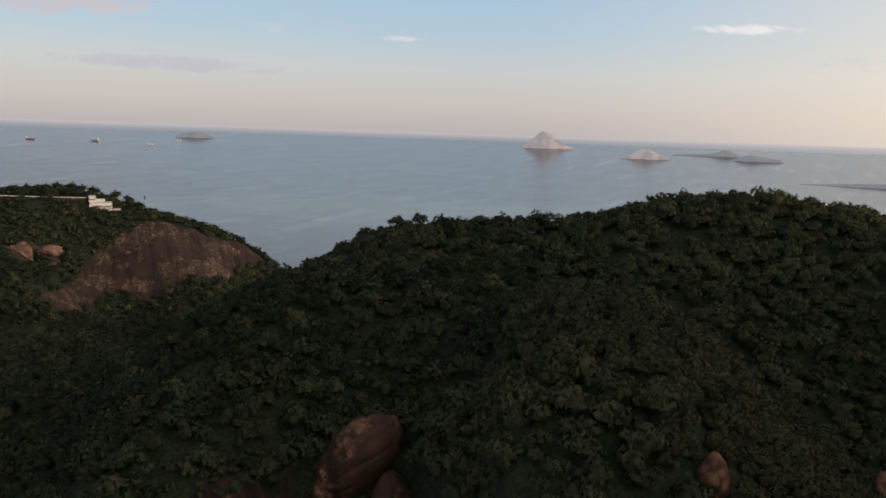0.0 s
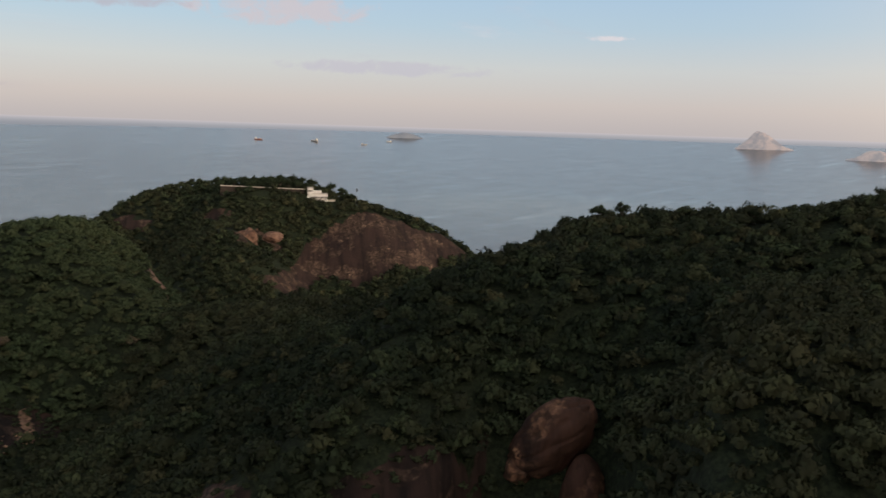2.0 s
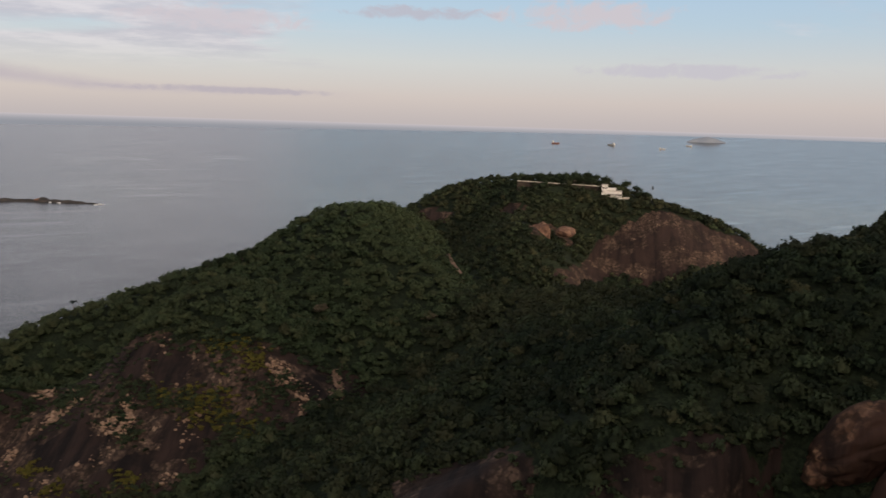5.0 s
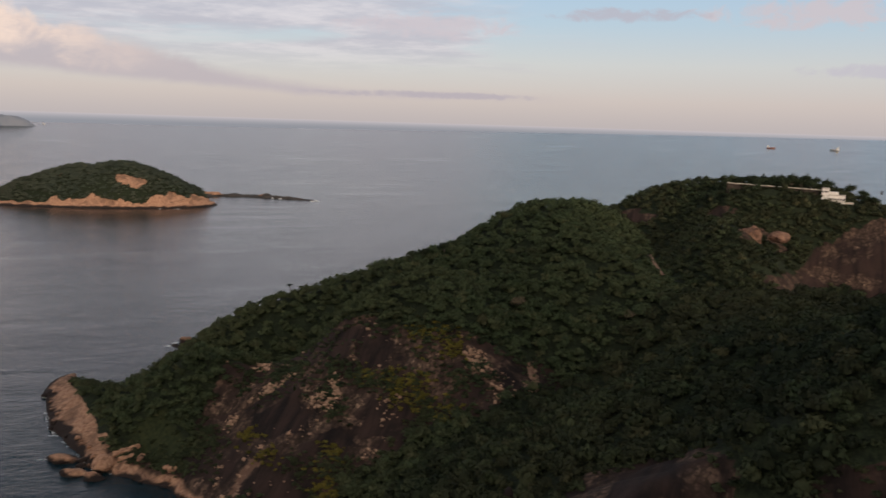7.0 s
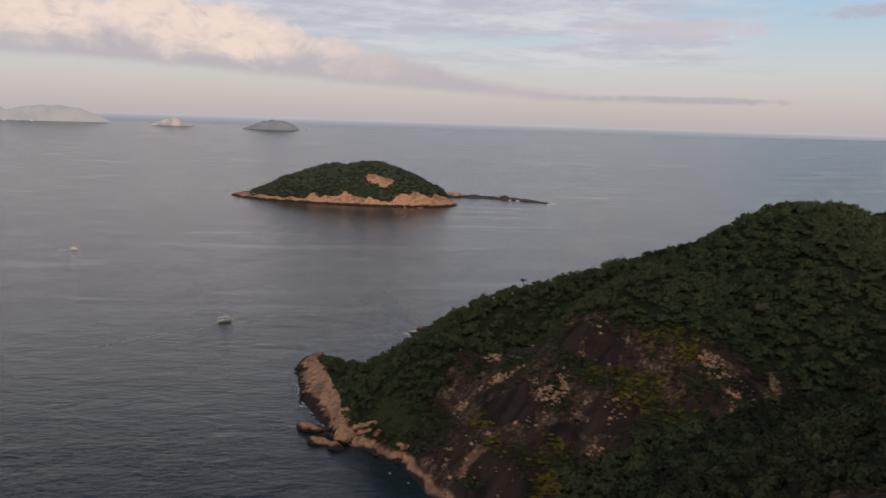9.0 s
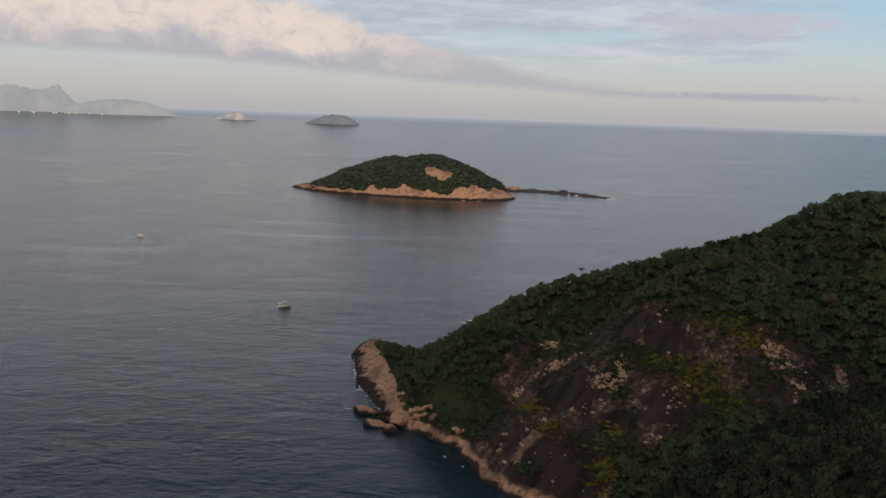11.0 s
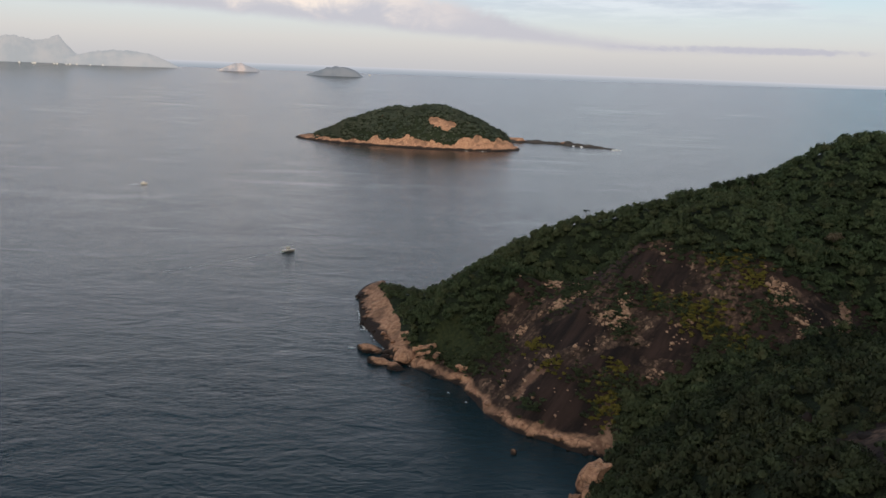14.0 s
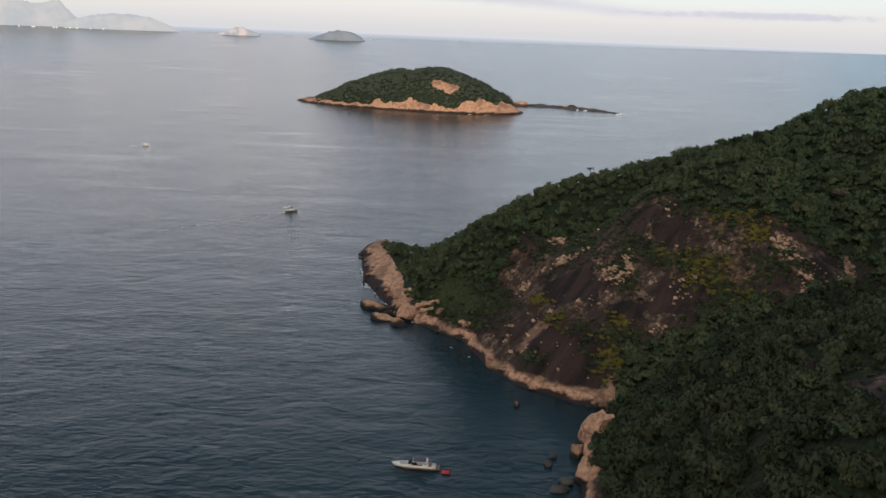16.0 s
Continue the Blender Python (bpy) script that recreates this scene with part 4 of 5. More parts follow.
def block_shape(rx, ry, rz, seed):
    """An angular granite block: split faces with upright grooves and knocked-off corners."""
    rng = random.Random(seed)
    bm = bmesh.new()
    bmesh.ops.create_cube(bm, size=2.0)
    bmesh.ops.subdivide_edges(bm, edges=bm.edges[:], cuts=9, use_grid_fill=True)
    planes = [(Vector((rng.uniform(-1, 1), rng.uniform(-1, 0.3), rng.uniform(-0.1, 1.2))).normalized(), rng.uniform(0.85, 1.1)) for _ in range(7)]
    for v in bm.verts:
        p = v.co.copy() * (1 - 0.10 * (v.co.length - 1))
        for n, d in planes:
            over = p.dot(n) - d
            if over > 0:
                p -= n * over
        q = Vector((p.x * 2.2 + seed * 2.3, p.y * 2.2, p.z * 0.8))
        p *= 1 + 0.13 * noise.fractal(q, 1.0, 2.0, 4) - 0.08 * max(0, 0.15 - abs(noise.noise(q * 1.3))) / 0.15
        v.co = Vector((p.x * rx * 0.86, p.y * ry * 0.86, p.z * rz * 0.86))
    return bm


def ground_at(x, y):
    return float(land(np.array(float(x)), np.array(float(y))))


# ---- boulders ----
def boulder(x, y, z, rx, ry, rz, seed, label, mat=None, turn=0.0, tilt=0.0, group="", rough=0.22, cuts=3, planed=0.75, lean=0.0, blocky=False):
    me = bpy.data.meshes.new("boulder")
    bm = block_shape(rx, ry, rz, seed) if blocky else stone_shape(rx, ry, rz, seed, rough, cuts, planed)
    for f in bm.faces:
        f.smooth = cuts > 2 and not blocky
    bm.to_mesh(me)
    bm.free()
    me.materials.append(mat or GRANITE)
    ob = new("boulder", me)
    ob.matrix_basis = pose(x, y, z, tilt, lean, turn)
    return tagged(ob, label, "boulder", group)


boulder(-19.2, 226, 93.4, 8.6, 9.0, 15.0, 4, "huge rounded brown granite boulder on the cliff edge", BROWN_GRANITE, rough=0.09, cuts=5, planed=0.22, lean=44)
boulder(-9.4, 221.0, 79.0, 7.0, 7.0, 12.0, 9, "brown granite block under the huge boulder", BROWN_GRANITE, rough=0.10, cuts=4, planed=0.3, lean=-6)
boulder(-28.6, 223.5, 84.0, 4.6, 4.4, 4.2, 14, "low brown granite block beside the huge boulder", BROWN_GRANITE, turn=60, rough=0.15, cuts=4)
boulder(-162, 184, 50.5, 2.2, 2.0, 3.4, 17, "upright pale granite rock standing among trees")
boulder(-132, 177, 58.0, 7.0, 5.0, 2.2, 19, "flat dark granite slab among trees", turn=40)
boulder(59, 168, 113.5, 3.6, 3.4, 5.5, 71, "pointed reddish granite rock showing through the canopy", BROWN_GRANITE, 20)
boulder(137, 242, 81.5, 4.2, 3.8, 5.5, 73, "reddish granite rock showing through the canopy", BROWN_GRANITE, 50)
SHORE = "boulders along the shore"
boulder(-376.0, 142.0, 2.8, 5.4, 5.8, 4.4, 22, "large smooth tan granite boulder by the water", PALE_GRANITE, 35, group=SHORE, rough=0.07, cuts=5, planed=0.6)
boulder(-369.0, 134.8, 0.6, 5.4, 3.5, 2.7, 23, "long low tan granite slab awash in the sea", PALE_GRANITE, 40, group=SHORE, rough=0.14, cuts=6, planed=0.9)
boulder(-398.5, 131.5, 0.8, 7.8, 4.8, 3.2, 25, "flat dark-footed granite slab in the sea", PALE_GRANITE, 38, group=SHORE, rough=0.16, cuts=6, planed=0.9)
boulder(-379.5, 129.5, 0.6, 6.2, 3.8, 2.6, 27, "flat dark-footed granite slab in the sea", PALE_GRANITE, 48, group=SHORE, rough=0.16, cuts=6, planed=0.9)
boulder(-390.5, 144.5, 2.4, 3.6, 2.0, 1.8, 29, "tan granite block on the shore shelf", PALE_GRANITE, 60, group=SHORE, blocky=True)
boulder(-389.5, 150.0, 4.2, 3.4, 2.6, 2.4, 86, "cracked tan granite block on the shore shelf", PALE_GRANITE, 110, group=SHORE, blocky=True)
boulder(-383.5, 150.0, 3.4, 2.8, 2.2, 2.0, 87, "cracked tan granite block on the shore shelf", PALE_GRANITE, 70, group=SHORE, blocky=True)
for k, (x, y, z, rx, ry, rz, turn) in enumerate(((-386, 135.5, 0.4, 2.6, 1.6, 1.5, 50), (-383, 138.0, 0.5, 2.2, 1.5, 1.5, 10), (-391, 138.5, 0.6, 2.6, 1.7, 1.5, 80), (-386, 140.5, 0.8, 2.0, 1.4, 1.4, 30))):
    boulder(x, y, z, rx, ry, rz, 81 + k, "wet brown granite rock wedged between larger rocks", PALE_GRANITE, turn, group=SHORE, cuts=4, planed=0.9)
for k, (x, y, rx, ry, rz, turn) in enumerate(((-376, 150.5, 4.4, 1.5, 1.7, 62), (-374.5, 153.0, 4.2, 1.4, 1.8, 74), (-376, 156.5, 3.8, 1.3, 1.7, 86), (-371.5, 149.5, 2.6, 1.4, 1.4, 50), (-368.5, 152.0, 2.4, 1.1, 1.3, 95), (-366.5, 156.0, 2.6, 1.0, 1.2, 105), (-362.5, 154.0, 2.2, 1.3, 1.2, 70), (-347, 159.0, 2.2, 1.6, 1.6, 30), (-343, 160.0, 2.4, 1.4, 1.5, 60))):
    boulder(x, y, ground_at(x, y) + 0.35 * rz, rx, ry, rz, 91 + k, "split tan granite slab leaning on the shore ledge", PALE_GRANITE, turn, 12, SHORE, blocky=True)
boulder(-562, 279, 1.4, 7.5, 4.0, 3.6, 121, "tan granite rock off the far side of the headland", PALE_GRANITE, 65, group=SHORE, rough=0.14, cuts=5, planed=0.9)
boulder(-228, 158, 4.0, 6.2, 5.8, 8.6, 31, "tall tan granite block at the waterline", PALE_GRANITE, 15, group=SHORE, rough=0.10, cuts=4, planed=1.0, blocky=True)
boulder(-217, 151, 3.0, 4.3, 4.0, 5.2, 33, "tan granite block at the waterline", PALE_GRANITE, 50, group=SHORE, rough=0.10, cuts=4, planed=1.0, blocky=True)
boulder(-222, 147, 1.2, 2.6, 2.4, 3.0, 35, "small tan granite block at the waterline", PALE_GRANITE, 10, group=SHORE, blocky=True)
boulder(-203, 143, 3.0, 8.0, 6.0, 5.4, 37, "broad sloping tan granite block by the water", PALE_GRANITE, 25, 18, SHORE, 0.10, 4, 1.0, blocky=True)
boulder(-206, 133, 0.6, 2.8, 2.2, 1.6, 39, "dark granite rock awash in the cove", WET_ROCK, 40, group=SHORE)
boulder(-203, 129, 0.4, 3.4, 2.4, 1.3, 41, "dark granite rock awash in the cove", WET_ROCK, 70, group=SHORE)
boulder(-219, 134, 0.4, 2.2, 1.7, 1.2, 43, "dark granite rock awash in the cove", WET_ROCK, 0, group=SHORE)
boulder(-223, 138, 0.3, 1.6, 1.4, 1.0, 44, "small dark granite rock awash in the cove", WET_ROCK, 0, group=SHORE)
boulder(-265, 146, 0.3, 1.8, 1.5, 1.4, 45, "small lone brown rock standing out of the sea", PALE_GRANITE, 0, group=SHORE)


def shore_boulders():
    rng = np.random.default_rng(71)
    x, y = rng.uniform(-510, -190, 9000), rng.uniform(118, 200, 9000)
    z = land(x, y)
    pick = np.where((z > -0.6) & (z < 3.2))[0][:64]
    kinds = []
    for k in range(5):
        bm = stone_shape(1.0, 0.8, 0.6, 200 + k, 0.25, 2)
        me = bpy.data.meshes.new("boulder")
        bm.to_mesh(me)
        bm.free()
        me.materials.append(PALE_GRANITE)
        kinds.append(me)
    for k in pick:
        ob = new("boulder", kinds[k % 5])
        s = 0.7 + 2.0 * rng.random() ** 2
        ob.matrix_basis = pose(x[k], y[k], max(z[k], 0) + 0.2 * s, 0, 0, rng.uniform(0, 360)) @ Matrix.Diagonal((s * rng.uniform(0.8, 1.5), s, s, 1))
        tagged(ob, "tan granite boulder lying on the rocky shore", "boulder", SHORE)


shore_boulders()


def scree():
    """Pale broken stones lying between the dark slabs of the open face above the cove."""
    rng = np.random.default_rng(72)
    x, y = rng.uniform(-372, -226, 60000), rng.uniform(158, 282, 60000)
    z = surface(x, y)
    wx, wy = x + 3.0 * relief(x, y, 14, 3, 81), y + 3.0 * relief(x, y, 14, 3, 83)
    dense = np.where(any_of(wx, wy, STONE_BELTS), 0.52, np.where(any_of(wx, wy, STONE_RUNS), 0.34, 0.025)) * step(relief(x * 0.8 + y * 0.4, y * 0.5 - x * 0.2, 9, 3, 131), -0.25, 0.75)
    ok = inside(x, y, COVE_FACE) & (z > 7) & (rng.random(x.size) < dense)
    x, y, z = x[ok][:6800], y[ok][:6800], z[ok][:6800]
    core = ico_core()
    s = (0.18 + 0.86 * rng.random((len(x), 1, 1)) ** 2.6) * np.array([1.5, 1.0, 0.9])
    v = core[0][None] * s * rng.uniform(0.7, 1.3, (len(x), len(core[0]), 1)) + np.stack([x, y, z + 0.15], -1)[:, None]
    f = core[1][None] + (np.arange(len(x)) * len(core[0]))[:, None, None]
    tagged(mesh_from("scree", v.reshape(-1, 3), f.reshape(-1, 3), SCREE_STONE, False), "pale broken stones scattered on the rock face", "stones", kind="stuff")


scree()


boulder(-309.5, 629, 81.5, 8.8, 8.0, 12.0, 71, "blocky tan granite outcrop among the dark woods", TAN_GRANITE, 20, blocky=True)
boulder(-293.5, 643, 84.0, 8.6, 6.5, 4.6, 111, "smaller tan granite outcrop beside a larger one", TAN_GRANITE, 10, rough=0.16, cuts=5, planed=0.7)
boulder(-319.5, 627, 79.0, 6.5, 6.0, 6.0, 112, "low brown granite shoulder beside a larger outcrop", BROWN_GRANITE, 50, rough=0.16, cuts=5, planed=0.9)


# ---- the wooded island off the coast, and its reef ----
ISLE_AT, ISLE_TURN = (-1575.0, 610.0), math.atan2(0.773, 0.634)


def isle_height(u, v):
    """u along the island, v across it towards the open sea."""
    k = u - 25
    s2 = (k / np.where(k < 0, 236, 182)) ** 2 + (v / 92) ** 2
    body = np.clip(1 - s2, 0, None)
    top = 66 * np.where(k < 0, body ** 1.25, body ** 0.80)
    wide = (k / np.where(k < 0, 268, 190)) ** 2 + (v / 92) ** 2
    foot = 7 * step(1.12 - wide, 0.0, 0.22) * (1 + 0.18 * relief(u, v, 30, 3, 5))
    return np.maximum(top * (1 + 0.07 * relief(u, v, 40, 3, 15)), 0) + foot - 5 * step(wide, 1.0, 1.15) - 0.6


def isle_place(u, v):
    c, s = math.cos(ISLE_TURN), math.sin(ISLE_TURN)
    return ISLE_AT[0] + u * c - v * s, ISLE_AT[1] + u * s + v * c


def isle_scar(u, v):
    """The open scar high on the side that faces the coast."""
    return np.abs((u - 80) / 28) ** 3 + np.abs((v + 54) / 11) ** 3 < 1 + 0.55 * relief(u, v, 7, 3, 21)


def isle_bare(u, v, z):
    """Open rock: the foot all round, higher on the side that faces the coast, and one scar high up."""
    edge = 5 + 14 * step(u, -90, 10) * step(-v, -10, 40) + 10 * relief(u, v, 26, 4, 8)
    scar = isle_scar(u, v)
    glade = ((u + 52) / 14) ** 2 + ((v + 31) / 6) ** 2 < 1
    edge = np.maximum(edge, 6.5 + 3.0 * relief(u, v, 18, 2, 38))
    return np.maximum(step(z, edge + 2.5, edge - 2.5), np.maximum(scar * 1.0, glade * 0.4))


def build_isle():
    u, v = np.meshgrid(np.arange(-300, 260, 2.6), np.arange(-130, 131, 2.6))
    z = isle_height(u, v)
    bare = isle_bare(u, v, z)
    z = z + bare * step(z, 0, 4) * (1.6 * np.abs(relief(u, v, 14, 3, 28)) - 0.6)
    x, y = isle_place(u, v)
    root = empty("island", *ISLE_AT, 0)
    verts = np.stack([x - ISLE_AT[0], y - ISLE_AT[1], z], -1).reshape(-1, 3)
    faces = grid_faces(*u.shape)
    faces = faces[verts[faces][:, :, 2].max(1) > -4]
    rock = mesh_from("rock", verts, faces, ISLAND_GROUND, True, {"bare": bare.ravel(), "grassy": np.zeros(bare.size), "broken": np.full(bare.size, 0.8), "fresh": (isle_scar(u, v) * 0.3).ravel()})
    rock.parent = root
    tagged(root, "wooded rocky island with a tan granite foot", "island")
    rng = np.random.default_rng(5)
    a, b = rng.uniform(-260, 215, 6400), rng.uniform(-92, 92, 6400)
    h = isle_height(a, b)
    ok = (h > 8) & (isle_bare(a, b, h) < 0.45)
    a, b, h = a[ok][:2600], b[ok][:2600], h[ok][:2600]
    px, py = isle_place(a, b)
    size = 2.0 + 4.0 * rng.random(len(a)) ** 1.8
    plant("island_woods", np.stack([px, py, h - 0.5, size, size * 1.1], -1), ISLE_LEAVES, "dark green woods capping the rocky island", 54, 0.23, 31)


build_isle()


def reef():
    """The low rocks that trail away from the island."""
    t = np.linspace(0, 1, 70)
    cx, cy = -1622 + 60 * t + 130 * t ** 3, 840 + 155 * t
    across = np.linspace(-1, 1, 11)
    nx, ny = 0.87, -0.49
    half = (15 - 8 * t + 4 * soft_noise(t * 14, t * 0 + 1, 3))[:, None]
    x, y = cx[:, None] + nx * across * half, cy[:, None] + ny * across * half
    tall = (1.5 * step(t, 0.34, 0.12) + 5.0 + 2.2 * step(np.abs(t - 0.72), 0.10, 0.03) - 2.2 * step(t, 0.85, 1.0))[:, None]
    z = tall * (1 - across ** 2) ** 0.7 * (1 + 0.5 * relief(x, y, 12, 3, 4)) - 1.0
    ob = mesh_from("reef", np.stack([x, y, z], -1).reshape(-1, 3), grid_faces(70, 11), WET_ROCK)
    tagged(ob, "long low dark reef trailing off the island", "reef")


reef()
boulder(-1612, 864, 3.0, 24.0, 10.0, 8.0, 61, "low tan granite islet between island and reef", PALE_GRANITE, 60)
boulder(-1545, 945, 2.0, 9.0, 6.0, 5.0, 63, "small tan rock on the reef", PALE_GRANITE, 40)


# ---- far islands and mountains ----
def far_isle(name, x, y, length, depth, tall, outline, mat, label, category="island"):
    """A far island: its skyline as (place along -1 to 1, share of the height), rounded front and back."""
    turn = math.atan2(y, x) - math.pi / 2
    u, v = np.meshgrid(np.linspace(-1, 1, 90), np.linspace(-1, 1, 17))
    at, share = zip(*outline)
    z = tall * np.interp(u, at, share) * np.clip(1 - v ** 2, 0, 1) ** 0.6
    z = z * (1 + 0.06 * relief(u * length / 40, v * 3, 1.0, 3, len(label)))
    z = z - 2.0 - 14.0 * step(np.abs(v), 0.86, 1.0)
    px, py = u * length / 2, v * depth / 2
    gx, gy = x + px * math.cos(turn) - py * math.sin(turn), y + px * math.sin(turn) + py * math.cos(turn)
    z = z + sea_level(x, y)
    ob = mesh_from(name, np.stack([gx - x, gy - y, z], -1).reshape(-1, 3), grid_faces(*u.shape), mat)
    ob.location = (x, y, 0)
    return tagged(ob, label, category)


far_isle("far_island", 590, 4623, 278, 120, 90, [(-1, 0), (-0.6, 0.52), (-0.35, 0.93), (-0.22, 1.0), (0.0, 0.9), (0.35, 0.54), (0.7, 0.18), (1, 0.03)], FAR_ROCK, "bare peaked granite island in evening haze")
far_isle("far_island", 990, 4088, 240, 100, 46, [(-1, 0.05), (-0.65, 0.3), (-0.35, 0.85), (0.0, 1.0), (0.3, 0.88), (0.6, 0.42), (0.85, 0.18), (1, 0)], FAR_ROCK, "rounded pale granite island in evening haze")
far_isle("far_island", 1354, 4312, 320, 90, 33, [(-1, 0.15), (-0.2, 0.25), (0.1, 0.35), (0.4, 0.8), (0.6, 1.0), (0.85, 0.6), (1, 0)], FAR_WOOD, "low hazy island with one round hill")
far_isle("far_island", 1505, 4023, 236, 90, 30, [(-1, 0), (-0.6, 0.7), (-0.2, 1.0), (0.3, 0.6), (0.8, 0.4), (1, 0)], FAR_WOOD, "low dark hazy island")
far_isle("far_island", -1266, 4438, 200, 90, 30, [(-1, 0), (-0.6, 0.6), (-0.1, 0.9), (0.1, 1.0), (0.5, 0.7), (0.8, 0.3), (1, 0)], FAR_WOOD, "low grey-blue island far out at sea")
far_isle("far_island", -4496, 1299, 306, 120, 52, [(-1, 0), (-0.7, 0.35), (-0.3, 0.8), (0.1, 1.0), (0.5, 0.85), (0.8, 0.45), (1, 0)], FAR_WOOD_CLEARER, "rounded dark wooded island in haze")
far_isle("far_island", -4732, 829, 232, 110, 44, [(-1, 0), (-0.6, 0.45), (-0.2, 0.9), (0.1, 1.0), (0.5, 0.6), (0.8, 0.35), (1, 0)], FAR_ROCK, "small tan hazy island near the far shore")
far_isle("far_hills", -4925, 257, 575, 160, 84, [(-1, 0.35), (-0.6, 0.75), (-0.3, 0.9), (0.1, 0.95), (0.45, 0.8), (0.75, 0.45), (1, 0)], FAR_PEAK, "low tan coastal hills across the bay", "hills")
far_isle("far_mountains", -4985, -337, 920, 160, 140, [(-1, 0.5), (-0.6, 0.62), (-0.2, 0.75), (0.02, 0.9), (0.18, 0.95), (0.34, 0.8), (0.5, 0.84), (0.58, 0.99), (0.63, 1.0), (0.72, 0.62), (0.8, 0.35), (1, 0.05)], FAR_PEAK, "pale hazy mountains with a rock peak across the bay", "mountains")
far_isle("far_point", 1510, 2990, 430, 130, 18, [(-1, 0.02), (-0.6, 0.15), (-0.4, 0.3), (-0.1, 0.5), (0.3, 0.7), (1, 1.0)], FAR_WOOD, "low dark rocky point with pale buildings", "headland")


def far_houses():
    rng = random.Random(8)
    for x, y, dy, count, lo, hi in ((-4838, -60, 230, 10, 5, 9), (1510, 2972, 0, 9, 5, 9)):
        for k in range(count):
            px, py = (x + rng.uniform(-6, 6), y + rng.uniform(-dy, dy)) if dy else (x + (along := rng.uniform(-20, 190)) * 0.89, y - along * 0.45)
            root = empty("house", px, py, float(sea_level(px, py)) + (2.0 if dy else 7.0), math.degrees(math.atan2(py, px)) + 90)
            wide, tall = rng.uniform(lo, hi) * 1.3, rng.uniform(4, 7)
            part("wall", box(wide, 8, tall, (0, 0, -3)), WHITE, root)
            part("roof", box(wide + 1, 9, 0.6, (0, 0, tall - 3)), CREAM, root)
            tagged(root, "far-off white flat-roofed building by the shore", "building", "far shore buildings")


far_houses()


# ---- ships and boats ----
def ship(x, y, turn, length, colour, label):
    root = empty("ship", x, y, float(sea_level(x, y)) - 0.5, turn)
    part("hull", hull_shape(length, length * 0.2, length * 0.13), colour, root)
    part("deckhouse", box(length * 0.16, length * 0.16, length * 0.20, (-length * 0.32, 0, length * 0.12), 0.2), WHITE, root)
    part("funnel", box(length * 0.05, length * 0.06, length * 0.12, (-length * 0.40, 0, length * 0.30), 0.1, 0.8), WHITE, root)
    part("mast", rod((length * 0.25, 0, length * 0.12), (length * 0.25, 0, length * 0.38), 0.5, 0.3), WHITE, root)
    return tagged(root, label, "ship", "ships at anchor")


ship(-1831, 3835, 20, 37, HULL_RED, "far-off anchored ship with a rust-red hull and white deckhouse")
ship(-1575, 3920, 160, 45, WHITE, "far-off anchored white ship with tall deckhouse")
ship(-1302, 3867, 10, 27, WHITE, "small far-off white ship at anchor")
ship(-1254, 4118, 200, 27, WHITE, "small far-off white ship beside a low island")
ship(-4560, 1518, 100, 17, WHITE, "tiny far-off white ship near the horizon")


def yacht(x, y, turn):
    root = empty("motor_yacht", x, y, 0.0, turn)
    hull = part("hull", hull_shape(14.2, 3.9, 1.15, 0.35), WHITE, root, "glossy white hull with a pointed bow", True)
    part("stripe", box(10.5, 3.9, 0.45, (-1.6, 0, 0.30)), TEAK, hull, "brown stripe along the hull")
    part("foredeck", box(4.2, 2.3, 0.3, (3.1, 0, 1.28), 0.12, 0.75), CREAM, root)
    cabin = part("cabin", box(5.4, 3.2, 0.75, (-0.9, 0, 1.2), 0.15, 0.85), WHITE, root)
    part("windscreen", box(3.2, 2.9, 0.95, (0.6, 0, 1.75), 0.1, 0.7), DARK_GLASS, cabin, "raked dark windscreen")
    for side in (-1.52, 1.52):
        part("side_window", box(3.6, 0.1, 0.5, (-0.9, side, 1.5), 0.02), DARK_GLASS, cabin)
    top = part("hardtop", box(5.2, 3.1, 0.14, (-1.9, 0, 2.62), 0.05), WHITE, root, "white hardtop with a grey canvas panel")
    part("canvas_panel", box(4.7, 2.75, 0.10, (-1.8, 0, 2.762), 0.04), CANVAS, top, "grey canvas panel")
    for px, py in ((1.0, -1.3), (1.0, 1.3), (-4.2, -1.3), (-4.2, 1.3)):
        part("post", rod((px, py, 1.8), (px - 0.3, py, 2.64), 0.05, 0.05), STEEL, root)
    part("radar_arch", box(0.4, 2.6, 0.25, (-4.0, 0, 2.864), 0.08), WHITE, root)
    part("cockpit_seat", box(1.0, 2.9, 0.5, (-5.2, 0, 1.2), 0.12), TEAK, root)
    part("swim_platform", box(1.5, 3.6, 0.16, (-7.7, 0, 0.45), 0.05), TEAK, root)
    for px, py in ((6.8, 0.3), (5.6, 0.95), (4.4, 1.35), (5.6, -0.95), (4.4, -1.35)):
        part("rail_post", rod((px, py, 1.4), (px, py, 2.1), 0.03, 0.03, 6), STEEL, root)
    return tagged(root, "white motor yacht with a grey hardtop at anchor in the cove", "yacht")


def dinghy(x, y, turn):
    root = empty("dinghy", x, y, 0.0, turn)
    for side in (-0.65, 0.65):
        part("tube", rod((-1.4, side, 0.3), (1.2, side, 0.34), 0.3, 0.28, 12), RED, root, "", True)
    part("bow_tube", rod((1.2, -0.65, 0.34), (1.2, 0.65, 0.34), 0.28, 0.28, 12), RED, root, "", True)
    part("floor_board", box(2.5, 1.1, 0.08, (-0.1, 0, 0.12)), RED, root)
    part("outboard_motor", box(0.45, 0.35, 0.7, (-1.6, 0, 0.3), 0.08, 0.8), DARK_GLASS, root)
    return tagged(root, "small red inflatable dinghy tied astern of the yacht", "dinghy")


